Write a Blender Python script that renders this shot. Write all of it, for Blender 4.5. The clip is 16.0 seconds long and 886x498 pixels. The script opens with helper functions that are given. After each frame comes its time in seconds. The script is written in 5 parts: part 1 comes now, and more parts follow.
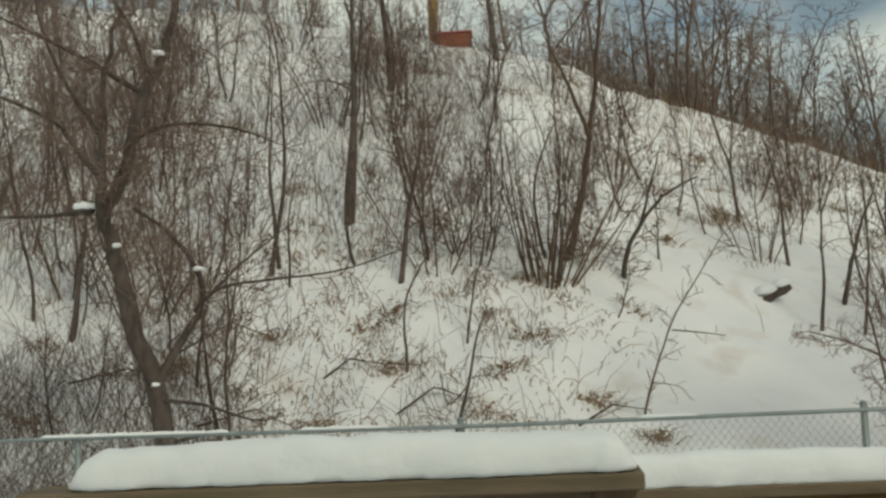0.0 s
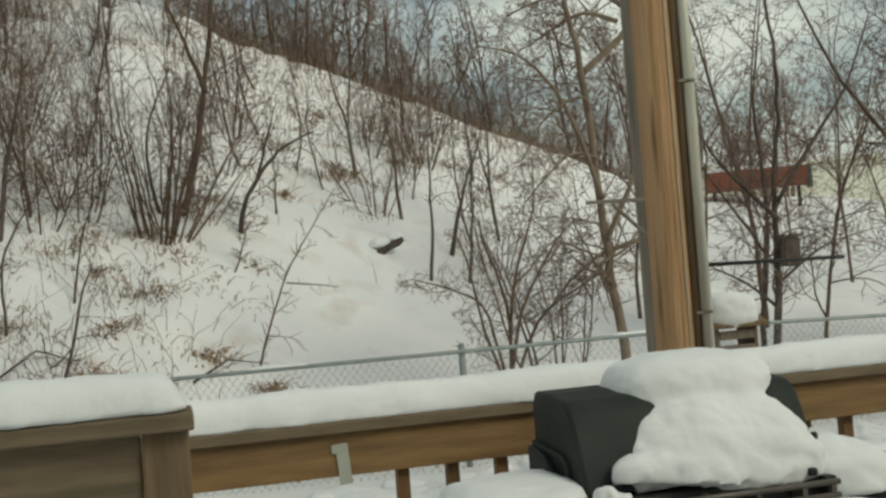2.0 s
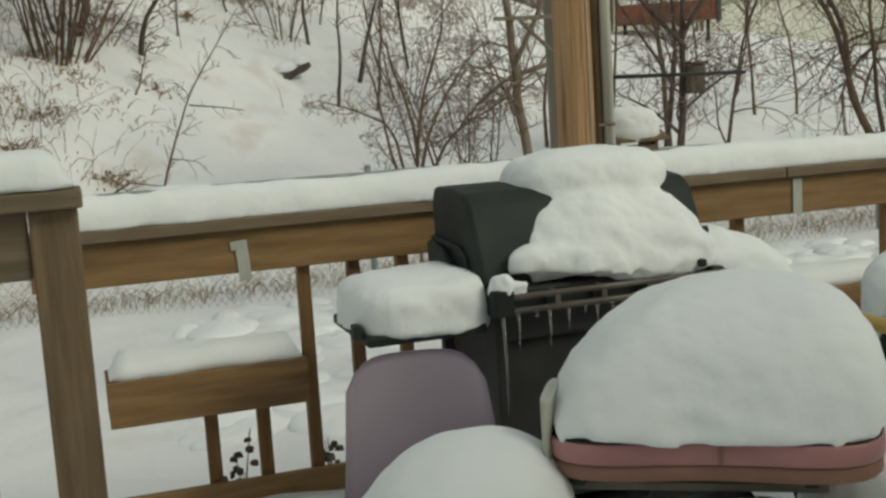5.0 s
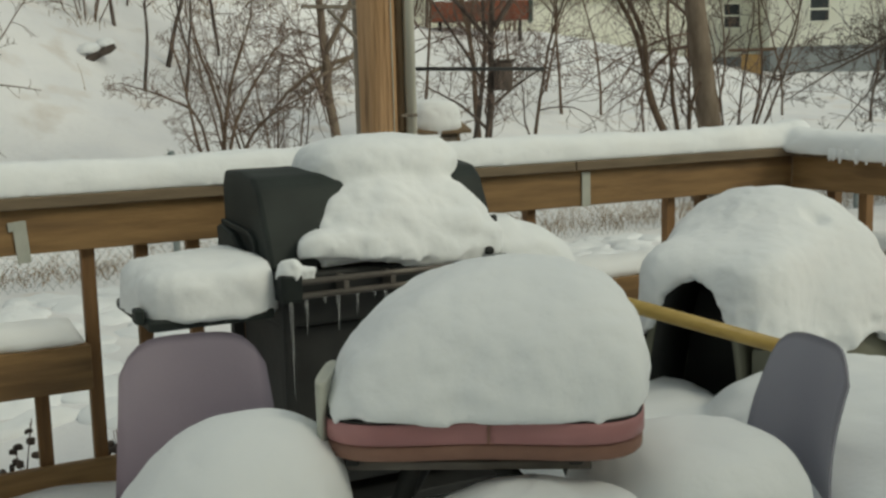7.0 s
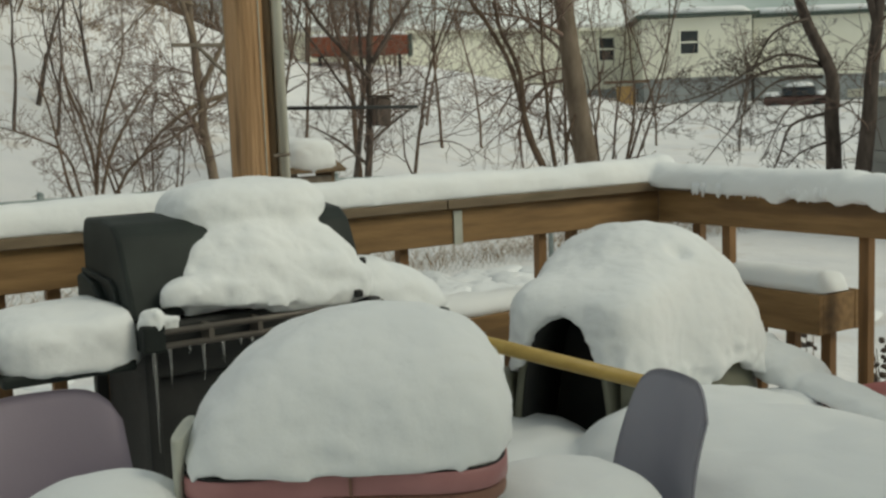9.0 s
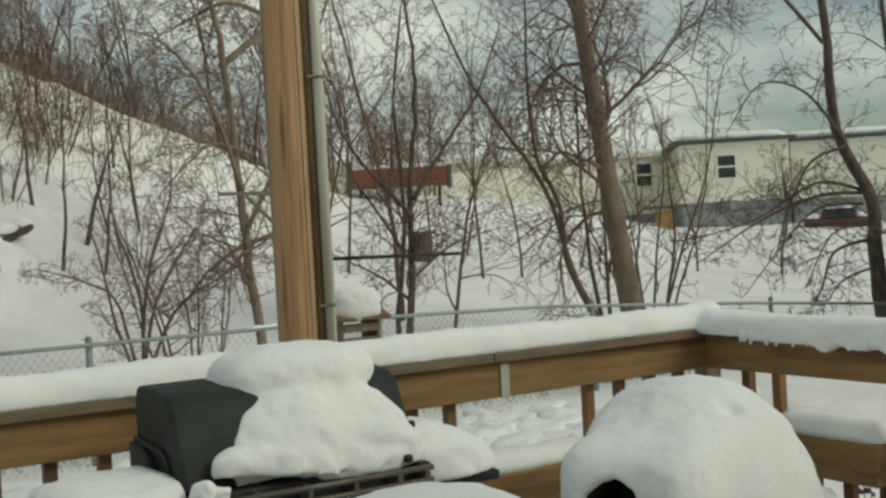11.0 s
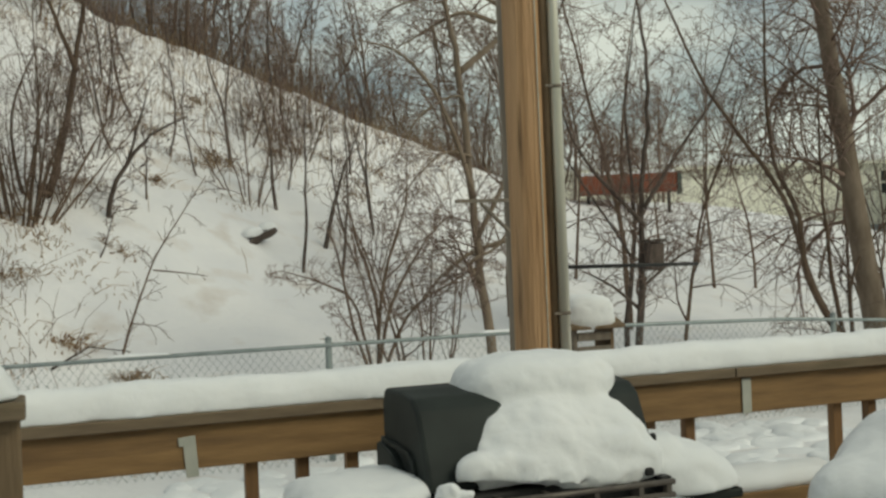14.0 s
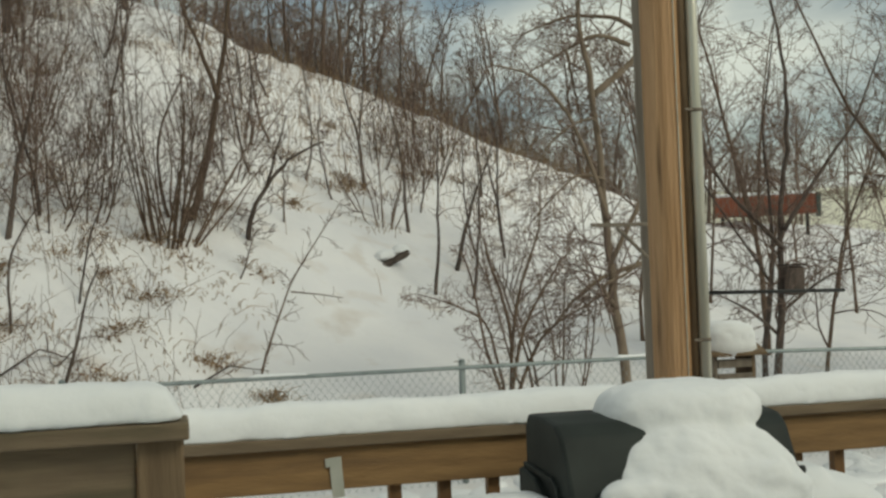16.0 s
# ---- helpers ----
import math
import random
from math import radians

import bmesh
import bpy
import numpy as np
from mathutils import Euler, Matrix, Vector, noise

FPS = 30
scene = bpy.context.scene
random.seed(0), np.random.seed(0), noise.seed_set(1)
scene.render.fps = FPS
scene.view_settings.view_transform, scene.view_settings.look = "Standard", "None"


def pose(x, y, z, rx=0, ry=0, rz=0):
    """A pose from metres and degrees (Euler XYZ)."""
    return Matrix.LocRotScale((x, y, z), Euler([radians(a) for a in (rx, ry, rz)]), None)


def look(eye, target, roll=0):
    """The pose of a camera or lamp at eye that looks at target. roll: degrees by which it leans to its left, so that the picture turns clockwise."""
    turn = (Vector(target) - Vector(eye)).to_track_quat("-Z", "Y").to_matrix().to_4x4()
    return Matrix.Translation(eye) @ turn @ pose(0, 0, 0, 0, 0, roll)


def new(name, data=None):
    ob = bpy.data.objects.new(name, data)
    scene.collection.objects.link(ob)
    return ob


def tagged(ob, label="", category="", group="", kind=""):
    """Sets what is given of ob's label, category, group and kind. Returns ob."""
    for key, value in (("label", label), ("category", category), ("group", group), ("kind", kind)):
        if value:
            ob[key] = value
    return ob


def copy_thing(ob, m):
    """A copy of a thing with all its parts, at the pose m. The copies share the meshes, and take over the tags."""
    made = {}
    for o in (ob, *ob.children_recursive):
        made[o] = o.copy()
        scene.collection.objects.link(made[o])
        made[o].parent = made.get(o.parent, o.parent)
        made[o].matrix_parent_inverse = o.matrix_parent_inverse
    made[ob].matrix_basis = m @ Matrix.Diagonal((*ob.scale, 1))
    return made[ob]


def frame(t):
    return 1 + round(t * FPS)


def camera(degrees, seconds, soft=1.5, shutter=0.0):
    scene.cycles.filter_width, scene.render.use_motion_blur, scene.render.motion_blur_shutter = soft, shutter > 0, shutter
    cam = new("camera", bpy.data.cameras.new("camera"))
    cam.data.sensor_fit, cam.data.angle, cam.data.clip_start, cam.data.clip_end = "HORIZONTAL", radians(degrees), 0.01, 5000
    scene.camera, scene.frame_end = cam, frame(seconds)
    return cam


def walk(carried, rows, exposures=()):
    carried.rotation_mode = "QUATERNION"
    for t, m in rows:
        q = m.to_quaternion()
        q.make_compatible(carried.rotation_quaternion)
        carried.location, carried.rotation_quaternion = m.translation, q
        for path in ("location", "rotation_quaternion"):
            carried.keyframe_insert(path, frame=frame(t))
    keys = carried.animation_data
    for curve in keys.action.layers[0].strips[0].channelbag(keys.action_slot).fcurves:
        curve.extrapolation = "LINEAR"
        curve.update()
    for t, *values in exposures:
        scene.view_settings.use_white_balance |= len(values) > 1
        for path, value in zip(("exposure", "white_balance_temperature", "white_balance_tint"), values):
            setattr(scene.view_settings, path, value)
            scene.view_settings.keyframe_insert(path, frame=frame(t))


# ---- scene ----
import collections
cam = camera(43.0, 16.0, soft=2.6)
PATH = [
    (0, (-0.524, -0.667, 1.479), (-0.679, 1.321, 1.629), -2.7),
    (0.5, (-0.464, -0.672, 1.477), (-0.442, 1.324, 1.606), -3.1),
    (1, (-0.413, -0.628, 1.459), (-0.218, 1.36, 1.557), -4.1),
    (1.5, (-0.369, -0.595, 1.439), (-0.004, 1.37, 1.513), -4.3),
    (2, (-0.341, -0.597, 1.415), (0.145, 1.342, 1.452), -4.3),
    (2.5, (-0.32, -0.569, 1.393), (0.214, 1.358, 1.366), -2.9),
    (3, (-0.321, -0.575, 1.382), (0.213, 1.352, 1.341), -2.9),
    (3.5, (-0.315, -0.572, 1.358), (0.234, 1.35, 1.281), -4.0),
    (4, (-0.325, -0.584, 1.335), (0.241, 1.329, 1.189), -3.6),
    (6.3, (-0.289, -0.586, 1.256), (0.474, 1.234, 0.934), -3.5),
    (6.5, (-0.283, -0.603, 1.257), (0.519, 1.204, 0.952), -3.1),
    (7, (-0.254, -0.614, 1.264), (0.661, 1.141, 0.974), -1.5),
    (7.5, (-0.241, -0.627, 1.27), (0.741, 1.095, 1.007), -1.6),
    (8, (-0.22, -0.63, 1.277), (0.829, 1.054, 1.024), -2.0),
    (8.5, (-0.202, -0.628, 1.283), (0.894, 1.026, 1.033), -1.8),
    (9, (-0.199, -0.626, 1.289), (0.894, 1.032, 1.05), -2.1),
    (9.5, (-0.196, -0.635, 1.323), (0.895, 1.033, 1.158), -2.1),
    (9.7, (-0.214, -0.607, 1.345), (0.879, 1.061, 1.201), -2.2),
    (12, (-0.225, -0.646, 1.413), (0.715, 1.119, 1.466), -3.3),
    (12.5, (-0.234, -0.629, 1.419), (0.629, 1.175, 1.479), -3.0),
    (13, (-0.253, -0.631, 1.421), (0.542, 1.203, 1.487), -2.7),
    (13.5, (-0.27, -0.636, 1.415), (0.463, 1.224, 1.458), -3.0),
    (14, (-0.279, -0.628, 1.419), (0.413, 1.249, 1.433), -2.3),
    (14.5, (-0.3, -0.648, 1.425), (0.311, 1.256, 1.451), -2.9),
    (15, (-0.313, -0.644, 1.426), (0.25, 1.275, 1.457), -2.4),
    (15.5, (-0.322, -0.651, 1.432), (0.187, 1.283, 1.478), -1.8),
    (16, (-0.331, -0.646, 1.435), (0.144, 1.296, 1.496), -2.0),
]
walk(cam, [(t, look(eye, aim, roll)) for t, eye, aim, roll in PATH],
     exposures=[(0.0, -0.31, 7300, -3.5), (16.0, -0.31, 7300, -3.5)])

# ---- world, sun ----
world = bpy.data.worlds.new("winter_sky")
scene.world = world
world.use_nodes = True
wn, wl = world.node_tree.nodes, world.node_tree.links
SUN_EL, SUN_AZ = 36.0, 142.0          # degrees; azimuth clockwise from +y
bg = wn["Background"]
sky = wn.new("ShaderNodeTexSky")
sky.sky_type, sky.sun_disc = "NISHITA", False
sky.sun_elevation, sky.sun_rotation = radians(SUN_EL), radians(SUN_AZ)
sky.dust_density, sky.ozone_density = 1.5, 1.5
coord = wn.new("ShaderNodeTexCoord")
stretch = wn.new("ShaderNodeMapping")
stretch.inputs["Scale"].default_value = (2.2, 2.2, 6.0)
cloud = wn.new("ShaderNodeTexNoise")
cloud.inputs["Scale"].default_value, cloud.inputs["Detail"].default_value = 1.6, 6.0
ramp = wn.new("ShaderNodeValToRGB")
ramp.color_ramp.elements[0].position, ramp.color_ramp.elements[1].position = 0.40, 0.62
ramp.color_ramp.elements[0].color = (0.12, 0.12, 0.12, 1)
blend = wn.new("ShaderNodeMixRGB")
blend.inputs["Color2"].default_value = (9.4, 9.8, 10.1, 1)
wl.new(coord.outputs["Generated"], stretch.inputs["Vector"])
wl.new(stretch.outputs["Vector"], cloud.inputs["Vector"])
wl.new(cloud.outputs["Fac"], ramp.inputs["Fac"])
wl.new(ramp.outputs["Color"], blend.inputs["Fac"])
wl.new(sky.outputs["Color"], blend.inputs["Color1"])
wl.new(blend.outputs["Color"], bg.inputs["Color"])
bg.inputs["Strength"].default_value = 0.086
sun = new("sun", bpy.data.lights.new("sun", "SUN"))
sun.data.energy, sun.data.angle, sun.data.color = 1.35, radians(24), (1.0, 0.95, 0.89)
sd = Vector((math.sin(radians(SUN_AZ)) * math.cos(radians(SUN_EL)), math.cos(radians(SUN_AZ)) * math.cos(radians(SUN_EL)), math.sin(radians(SUN_EL))))
sun.matrix_basis = look(sd * 60, (0, 0, 0))


# ---- materials ----
def material(name, base, second, scale=8.0, rough=0.7, metal=0.0, bump=0.2, bump_scale=60.0, stretch_by=(1, 1, 1), detail=6.0,
             spots=None, spot_scale=2.0, spot_at=(0.55, 0.7), random_tint=0.0, dist=0.01, spec=0.4):
    """Two-scale procedural surface: base and second mixed by noise, spots on top, fine relief."""
    m = bpy.data.materials.new(name)
    m.use_nodes = True
    n, l = m.node_tree.nodes, m.node_tree.links
    p = n["Principled BSDF"]
    p.inputs["Roughness"].default_value, p.inputs["Metallic"].default_value = rough, metal
    p.inputs["Specular IOR Level"].default_value = spec
    tc, mp = n.new("ShaderNodeTexCoord"), n.new("ShaderNodeMapping")
    mp.inputs["Scale"].default_value = stretch_by
    l.new(tc.outputs["Object"], mp.inputs["Vector"])
    a = n.new("ShaderNodeTexNoise")
    a.inputs["Scale"].default_value, a.inputs["Detail"].default_value = scale, detail
    l.new(mp.outputs["Vector"], a.inputs["Vector"])
    r = n.new("ShaderNodeValToRGB")
    r.color_ramp.elements[0].position, r.color_ramp.elements[1].position = 0.32, 0.68
    r.color_ramp.elements[0].color, r.color_ramp.elements[1].color = (*base, 1), (*second, 1)
    l.new(a.outputs["Fac"], r.inputs["Fac"])
    out = r.outputs["Color"]
    if spots:
        s, sr, mx = n.new("ShaderNodeTexNoise"), n.new("ShaderNodeValToRGB"), n.new("ShaderNodeMixRGB")
        s.inputs["Scale"].default_value, s.inputs["Detail"].default_value = spot_scale, 5.0
        l.new(mp.outputs["Vector"], s.inputs["Vector"])
        sr.color_ramp.elements[0].position, sr.color_ramp.elements[1].position = spot_at
        l.new(s.outputs["Fac"], sr.inputs["Fac"])
        l.new(sr.outputs["Color"], mx.inputs["Fac"])
        l.new(out, mx.inputs["Color1"])
        mx.inputs["Color2"].default_value = (*spots, 1)
        out = mx.outputs["Color"]
    if random_tint:
        oi, hs, mr = n.new("ShaderNodeObjectInfo"), n.new("ShaderNodeHueSaturation"), n.new("ShaderNodeMapRange")
        mr.inputs["To Min"].default_value, mr.inputs["To Max"].default_value = 1 - random_tint, 1 + random_tint
        l.new(oi.outputs["Random"], mr.inputs["Value"])
        l.new(mr.outputs["Result"], hs.inputs["Value"])
        l.new(out, hs.inputs["Color"])
        out = hs.outputs["Color"]
    l.new(out, p.inputs["Base Color"])
    if bump:
        b, bn = n.new("ShaderNodeBump"), n.new("ShaderNodeTexNoise")
        bn.inputs["Scale"].default_value, bn.inputs["Detail"].default_value = bump_scale, 5.0
        l.new(mp.outputs["Vector"], bn.inputs["Vector"])
        b.inputs["Strength"].default_value, b.inputs["Distance"].default_value = bump, dist
        l.new(bn.outputs["Fac"], b.inputs["Height"])
        l.new(b.outputs["Normal"], p.inputs["Normal"])
    return m


SNOW = material("fresh_snow", (0.80, 0.82, 0.84), (0.86, 0.87, 0.88), 3.0, 0.75, bump=0.22, bump_scale=70, dist=0.005)
SNOW_HILL = material("hill_snow", (0.76, 0.76, 0.78), (0.85, 0.84, 0.84), 0.8, 0.8, bump=0.5, bump_scale=2.5, dist=0.12,
                     spots=(0.62, 0.55, 0.49), spot_scale=1.3, spot_at=(0.58, 0.82))
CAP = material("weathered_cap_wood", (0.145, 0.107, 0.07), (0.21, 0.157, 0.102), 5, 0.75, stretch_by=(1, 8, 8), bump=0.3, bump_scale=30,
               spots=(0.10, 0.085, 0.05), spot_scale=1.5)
BOARD = material("stained_rail_wood", (0.195, 0.112, 0.046), (0.30, 0.178, 0.076), 4, 0.65, stretch_by=(1, 9, 9), bump=0.3, bump_scale=25,
                 spots=(0.13, 0.075, 0.035), spot_scale=1.2, random_tint=0.12)
BOARD_Y = material("stained_rail_wood_side", (0.195, 0.112, 0.046), (0.30, 0.178, 0.076), 4, 0.65, stretch_by=(9, 1, 9), bump=0.3,
                   bump_scale=25, spots=(0.13, 0.075, 0.035), spot_scale=1.2, random_tint=0.12)
UPRIGHT = material("stained_baluster_wood", (0.16, 0.085, 0.036), (0.24, 0.13, 0.055), 5, 0.7, stretch_by=(9, 9, 1), bump=0.3,
                   bump_scale=25, random_tint=0.2)
POSTWOOD = material("weathered_post_wood", (0.125, 0.084, 0.048), (0.205, 0.142, 0.084), 5, 0.75, stretch_by=(9, 9, 0.8), bump=0.4, bump_scale=22)
POLEWOOD = material("utility_pole_wood", (0.345, 0.200, 0.098), (0.50, 0.312, 0.172), 4, 0.75, stretch_by=(5, 5, 0.35), bump=0.7,
                    bump_scale=14, spots=(0.12, 0.07, 0.035), spot_scale=2.4, spot_at=(0.59, 0.70), dist=0.025)
GREYPOLE = material("grey_weathered_pole_wood", (0.15, 0.125, 0.10), (0.24, 0.205, 0.165), 4, 0.85, stretch_by=(5, 5, 0.4), bump=0.6, bump_scale=14)
GALV = material("galvanised_steel", (0.24, 0.28, 0.28), (0.33, 0.37, 0.37), 9, 0.55, 0.5, bump=0.1)
CONDUIT = material("grey_conduit", (0.46, 0.45, 0.38), (0.60, 0.58, 0.50), 3, 0.36, 0.45, bump=0.15, stretch_by=(4, 4, 0.5))
STRAP = material("pale_strap_metal", (0.40, 0.41, 0.36), (0.50, 0.50, 0.44), 12, 0.55, 0.2, bump=0.1)
BLACK = material("charcoal_grill_paint", (0.016, 0.020, 0.019), (0.030, 0.037, 0.034), 6, 0.6, bump=0.15, bump_scale=120, dist=0.002, spec=0.22)
# Black steel; also painted shade inside the doghouse entrance.
BLACKMATT = material("matt_black_steel_and_shade", (0.012, 0.013, 0.013), (0.028, 0.028, 0.027), 7, 0.65, bump=0.1)
RAILMETAL = material("dull_brown_rail_metal", (0.10, 0.085, 0.075), (0.17, 0.15, 0.13), 10, 0.5, 0.4, bump=0.15)
PURPLE = material("mauve_plastic", (0.248, 0.205, 0.255), (0.298, 0.250, 0.302), 3, 0.45, bump=0.25, bump_scale=220, dist=0.001)
LILAC = material("grey_lilac_plastic", (0.26, 0.255, 0.305), (0.30, 0.295, 0.345), 3, 0.45, bump=0.25, bump_scale=220, dist=0.001)
PINK = material("pink_laminate_edge", (0.34, 0.155, 0.158), (0.43, 0.205, 0.205), 6, 0.4, bump=0.08)
PINKDARK = material("worn_board_edge", (0.19, 0.095, 0.07), (0.28, 0.15, 0.11), 9, 0.6, bump=0.2)
IGLOO = material("dark_green_grey_plastic", (0.125, 0.127, 0.094), (0.175, 0.172, 0.130), 4, 0.5, bump=0.3, bump_scale=160, dist=0.002)
YELLOWWOOD = material("varnished_handle_wood", (0.40, 0.27, 0.075), (0.50, 0.35, 0.11), 5, 0.4, stretch_by=(1, 6, 6), bump=0.1)
RED = material("faded_red_plastic", (0.36, 0.085, 0.085), (0.45, 0.14, 0.13), 4, 0.5, bump=0.1)
CARPAINT = material("dull_dark_car_paint", (0.060, 0.030, 0.026), (0.11, 0.055, 0.045), 3, 0.4, bump=0.05)
RUST = material("rust_red_panel", (0.20, 0.062, 0.036), (0.29, 0.10, 0.058), 1.5, 0.75, bump=0.2, bump_scale=12)
BARK = material("dark_bark", (0.062, 0.047, 0.040), (0.125, 0.098, 0.082), 14, 0.9, stretch_by=(1, 1, 0.35), bump=0.7, bump_scale=40, random_tint=0.25)
BARKWARM = material("brown_bark", (0.095, 0.062, 0.042), (0.165, 0.115, 0.080), 14, 0.9, stretch_by=(1, 1, 0.35), bump=0.7, bump_scale=40, random_tint=0.25)
BARKPALE = material("pale_trunk_bark", (0.165, 0.125, 0.09), (0.26, 0.205, 0.155), 9, 0.9, stretch_by=(1, 1, 0.35), bump=0.7, bump_scale=30)
# Bark paled so that the woods look hazy by colour alone.
HAZEBARK = material("haze_paled_bark", (0.135, 0.100, 0.080), (0.215, 0.160, 0.128), 9, 0.9, stretch_by=(1, 1, 0.35), bump=0.5, bump_scale=20, random_tint=0.3)
DEADLEAF = material("dead_brown_leaves", (0.165, 0.105, 0.066), (0.31, 0.205, 0.130), 9, 0.9, bump=0, random_tint=0.2)
# Paler copy of TWIG; the brown haze of the woods is in its colour.
HAZETWIG = material("haze_paled_twig_bark", (0.15, 0.105, 0.085), (0.225, 0.165, 0.135), 6, 0.9, bump=0, random_tint=0.3)
TWIG = material("twig_bark", (0.135, 0.092, 0.074), (0.215, 0.150, 0.120), 6, 0.9, bump=0, random_tint=0.3)
GRASS = material("dry_grass", (0.23, 0.15, 0.085), (0.40, 0.29, 0.18), 5, 0.9, bump=0, random_tint=0.25)
SIDING = material("white_siding", (0.78, 0.77, 0.65), (0.84, 0.83, 0.72), 1.0, 0.6, bump=0.1)
SKIRT = material("grey_skirting", (0.24, 0.26, 0.27), (0.31, 0.33, 0.33), 1.5, 0.7, bump=0.1)
TRIM = material("dark_green_eave", (0.055, 0.075, 0.065), (0.08, 0.10, 0.085), 3, 0.6, bump=0.1)
GREYSIDING = material("grey_shed_siding", (0.33, 0.33, 0.32), (0.40, 0.40, 0.38), 2, 0.7, bump=0.15)
GLASS = material("dark_window_glass", (0.02, 0.025, 0.03), (0.04, 0.045, 0.05), 2, 0.1, bump=0, spec=0.5)
AMBER = material("ochre_board", (0.33, 0.20, 0.075), (0.42, 0.27, 0.11), 2, 0.7, bump=0.1)
DECK = material("deck_boards", (0.13, 0.09, 0.06), (0.20, 0.145, 0.10), 4, 0.8, stretch_by=(9, 1, 1), bump=0.3)
ICE = bpy.data.materials.new("ice")
ICE.use_nodes = True
ICE.node_tree.nodes["Principled BSDF"].inputs["Roughness"].default_value = 0.08
ICE.node_tree.nodes["Principled BSDF"].inputs["IOR"].default_value = 1.31
ICE.node_tree.nodes["Principled BSDF"].inputs["Transmission Weight"].default_value = 0.85


# ---- shape helpers ----
def mesh_of(name, verts, faces, mat, smooth=True):
    me = bpy.data.meshes.new(name)
    me.from_pydata([tuple(v) for v in verts], [], faces)
    me.materials.append(mat)
    if smooth:
        me.polygons.foreach_set("use_smooth", [True] * len(me.polygons))
    me.update()
    return me


def thing(name, place, label, category, group="", kind=""):
    ob = new(name)
    ob.empty_display_size = 0.1
    ob.location = place
    return tagged(ob, label, category, group, kind)


def part(name, data, mat, parent, label=""):
    """One mesh object under a thing; data: a bmesh, a mesh or (verts, faces), in world metres from the parent's origin."""
    if isinstance(data, bmesh.types.BMesh):
        me = bpy.data.meshes.new(name)
        data.to_mesh(me)
        data.free()
        me.materials.append(mat)
    elif isinstance(data, tuple):
        me = mesh_of(name, data[0], data[1], mat)
    else:
        me = data
    ob = new(name, me)
    ob.parent = parent
    return tagged(ob, label)


def box(x0, x1, y0, y1, z0, z1, bevel=0.004, bm=None):
    """A box with rounded edges, as a bmesh."""
    bm = bm or bmesh.new()
    got = bmesh.ops.create_cube(bm, size=1.0, matrix=Matrix.LocRotScale(((x0 + x1) / 2, (y0 + y1) / 2, (z0 + z1) / 2), None,
                                                                         (x1 - x0, y1 - y0, z1 - z0)))
    if bevel:
        edges = list({e for v in got["verts"] for e in v.link_edges})
        bmesh.ops.bevel(bm, geom=edges, offset=bevel, segments=2, affect="EDGES", profile=0.5)
    return bm


def tube(points, radii, sides=6, cap=True):
    """Tapered tube along points; returns verts, faces."""
    V, F = [], []
    n = len(points)
    pts = [Vector(p) for p in points]
    side = None
    for i, p in enumerate(pts):
        d = (pts[min(i + 1, n - 1)] - pts[max(i - 1, 0)])
        d = d.normalized() if d.length > 1e-9 else Vector((0, 0, 1))
        if side is None:
            side = d.orthogonal().normalized()
        else:
            side = side - d * side.dot(d)
            side = side.normalized() if side.length > 1e-6 else d.orthogonal().normalized()
        up = d.cross(side)
        r = radii[i] if not isinstance(radii, (int, float)) else radii
        for k in range(sides):
            a = 2 * math.pi * k / sides
            V.append(p + side * (r * math.cos(a)) + up * (r * math.sin(a)))
    for i in range(n - 1):
        for k in range(sides):
            k2 = (k + 1) % sides
            F.append((i * sides + k, i * sides + k2, (i + 1) * sides + k2, (i + 1) * sides + k))
    if cap:
        F.append(tuple(range(sides - 1, -1, -1)))
        F.append(tuple((n - 1) * sides + k for k in range(sides)))
    return V, F


def joined(*pieces):
    V, F = [], []
    for v, f in pieces:
        o = len(V)
        V += v
        F += [tuple(i + o for i in q) for q in f]
    return V, F


def melded(ob, voxel=0.013, soften=5, grain=0.010, size=0.05):
    """Runs overlapping heaps of one snow mesh into one soft skin with a crumbly surface."""
    m = ob.modifiers.new("meld", "REMESH")
    m.mode, m.voxel_size, m.use_smooth_shade = "VOXEL", voxel, True
    m = ob.modifiers.new("soften", "SMOOTH")
    m.factor, m.iterations = 0.5, soften
    tex = bpy.data.textures.get("crumble_%g" % size) or bpy.data.textures.new("crumble_%g" % size, "CLOUDS")
    tex.noise_scale, tex.noise_depth = size, 3
    m = ob.modifiers.new("crumble", "DISPLACE")
    m.texture, m.strength, m.mid_level = tex, grain, 0.5
    return ob


def lumps(p, scale, seed):
    return noise.noise(Vector(p) * scale + Vector((seed * 7.3, seed * 3.1, seed * 1.7)))


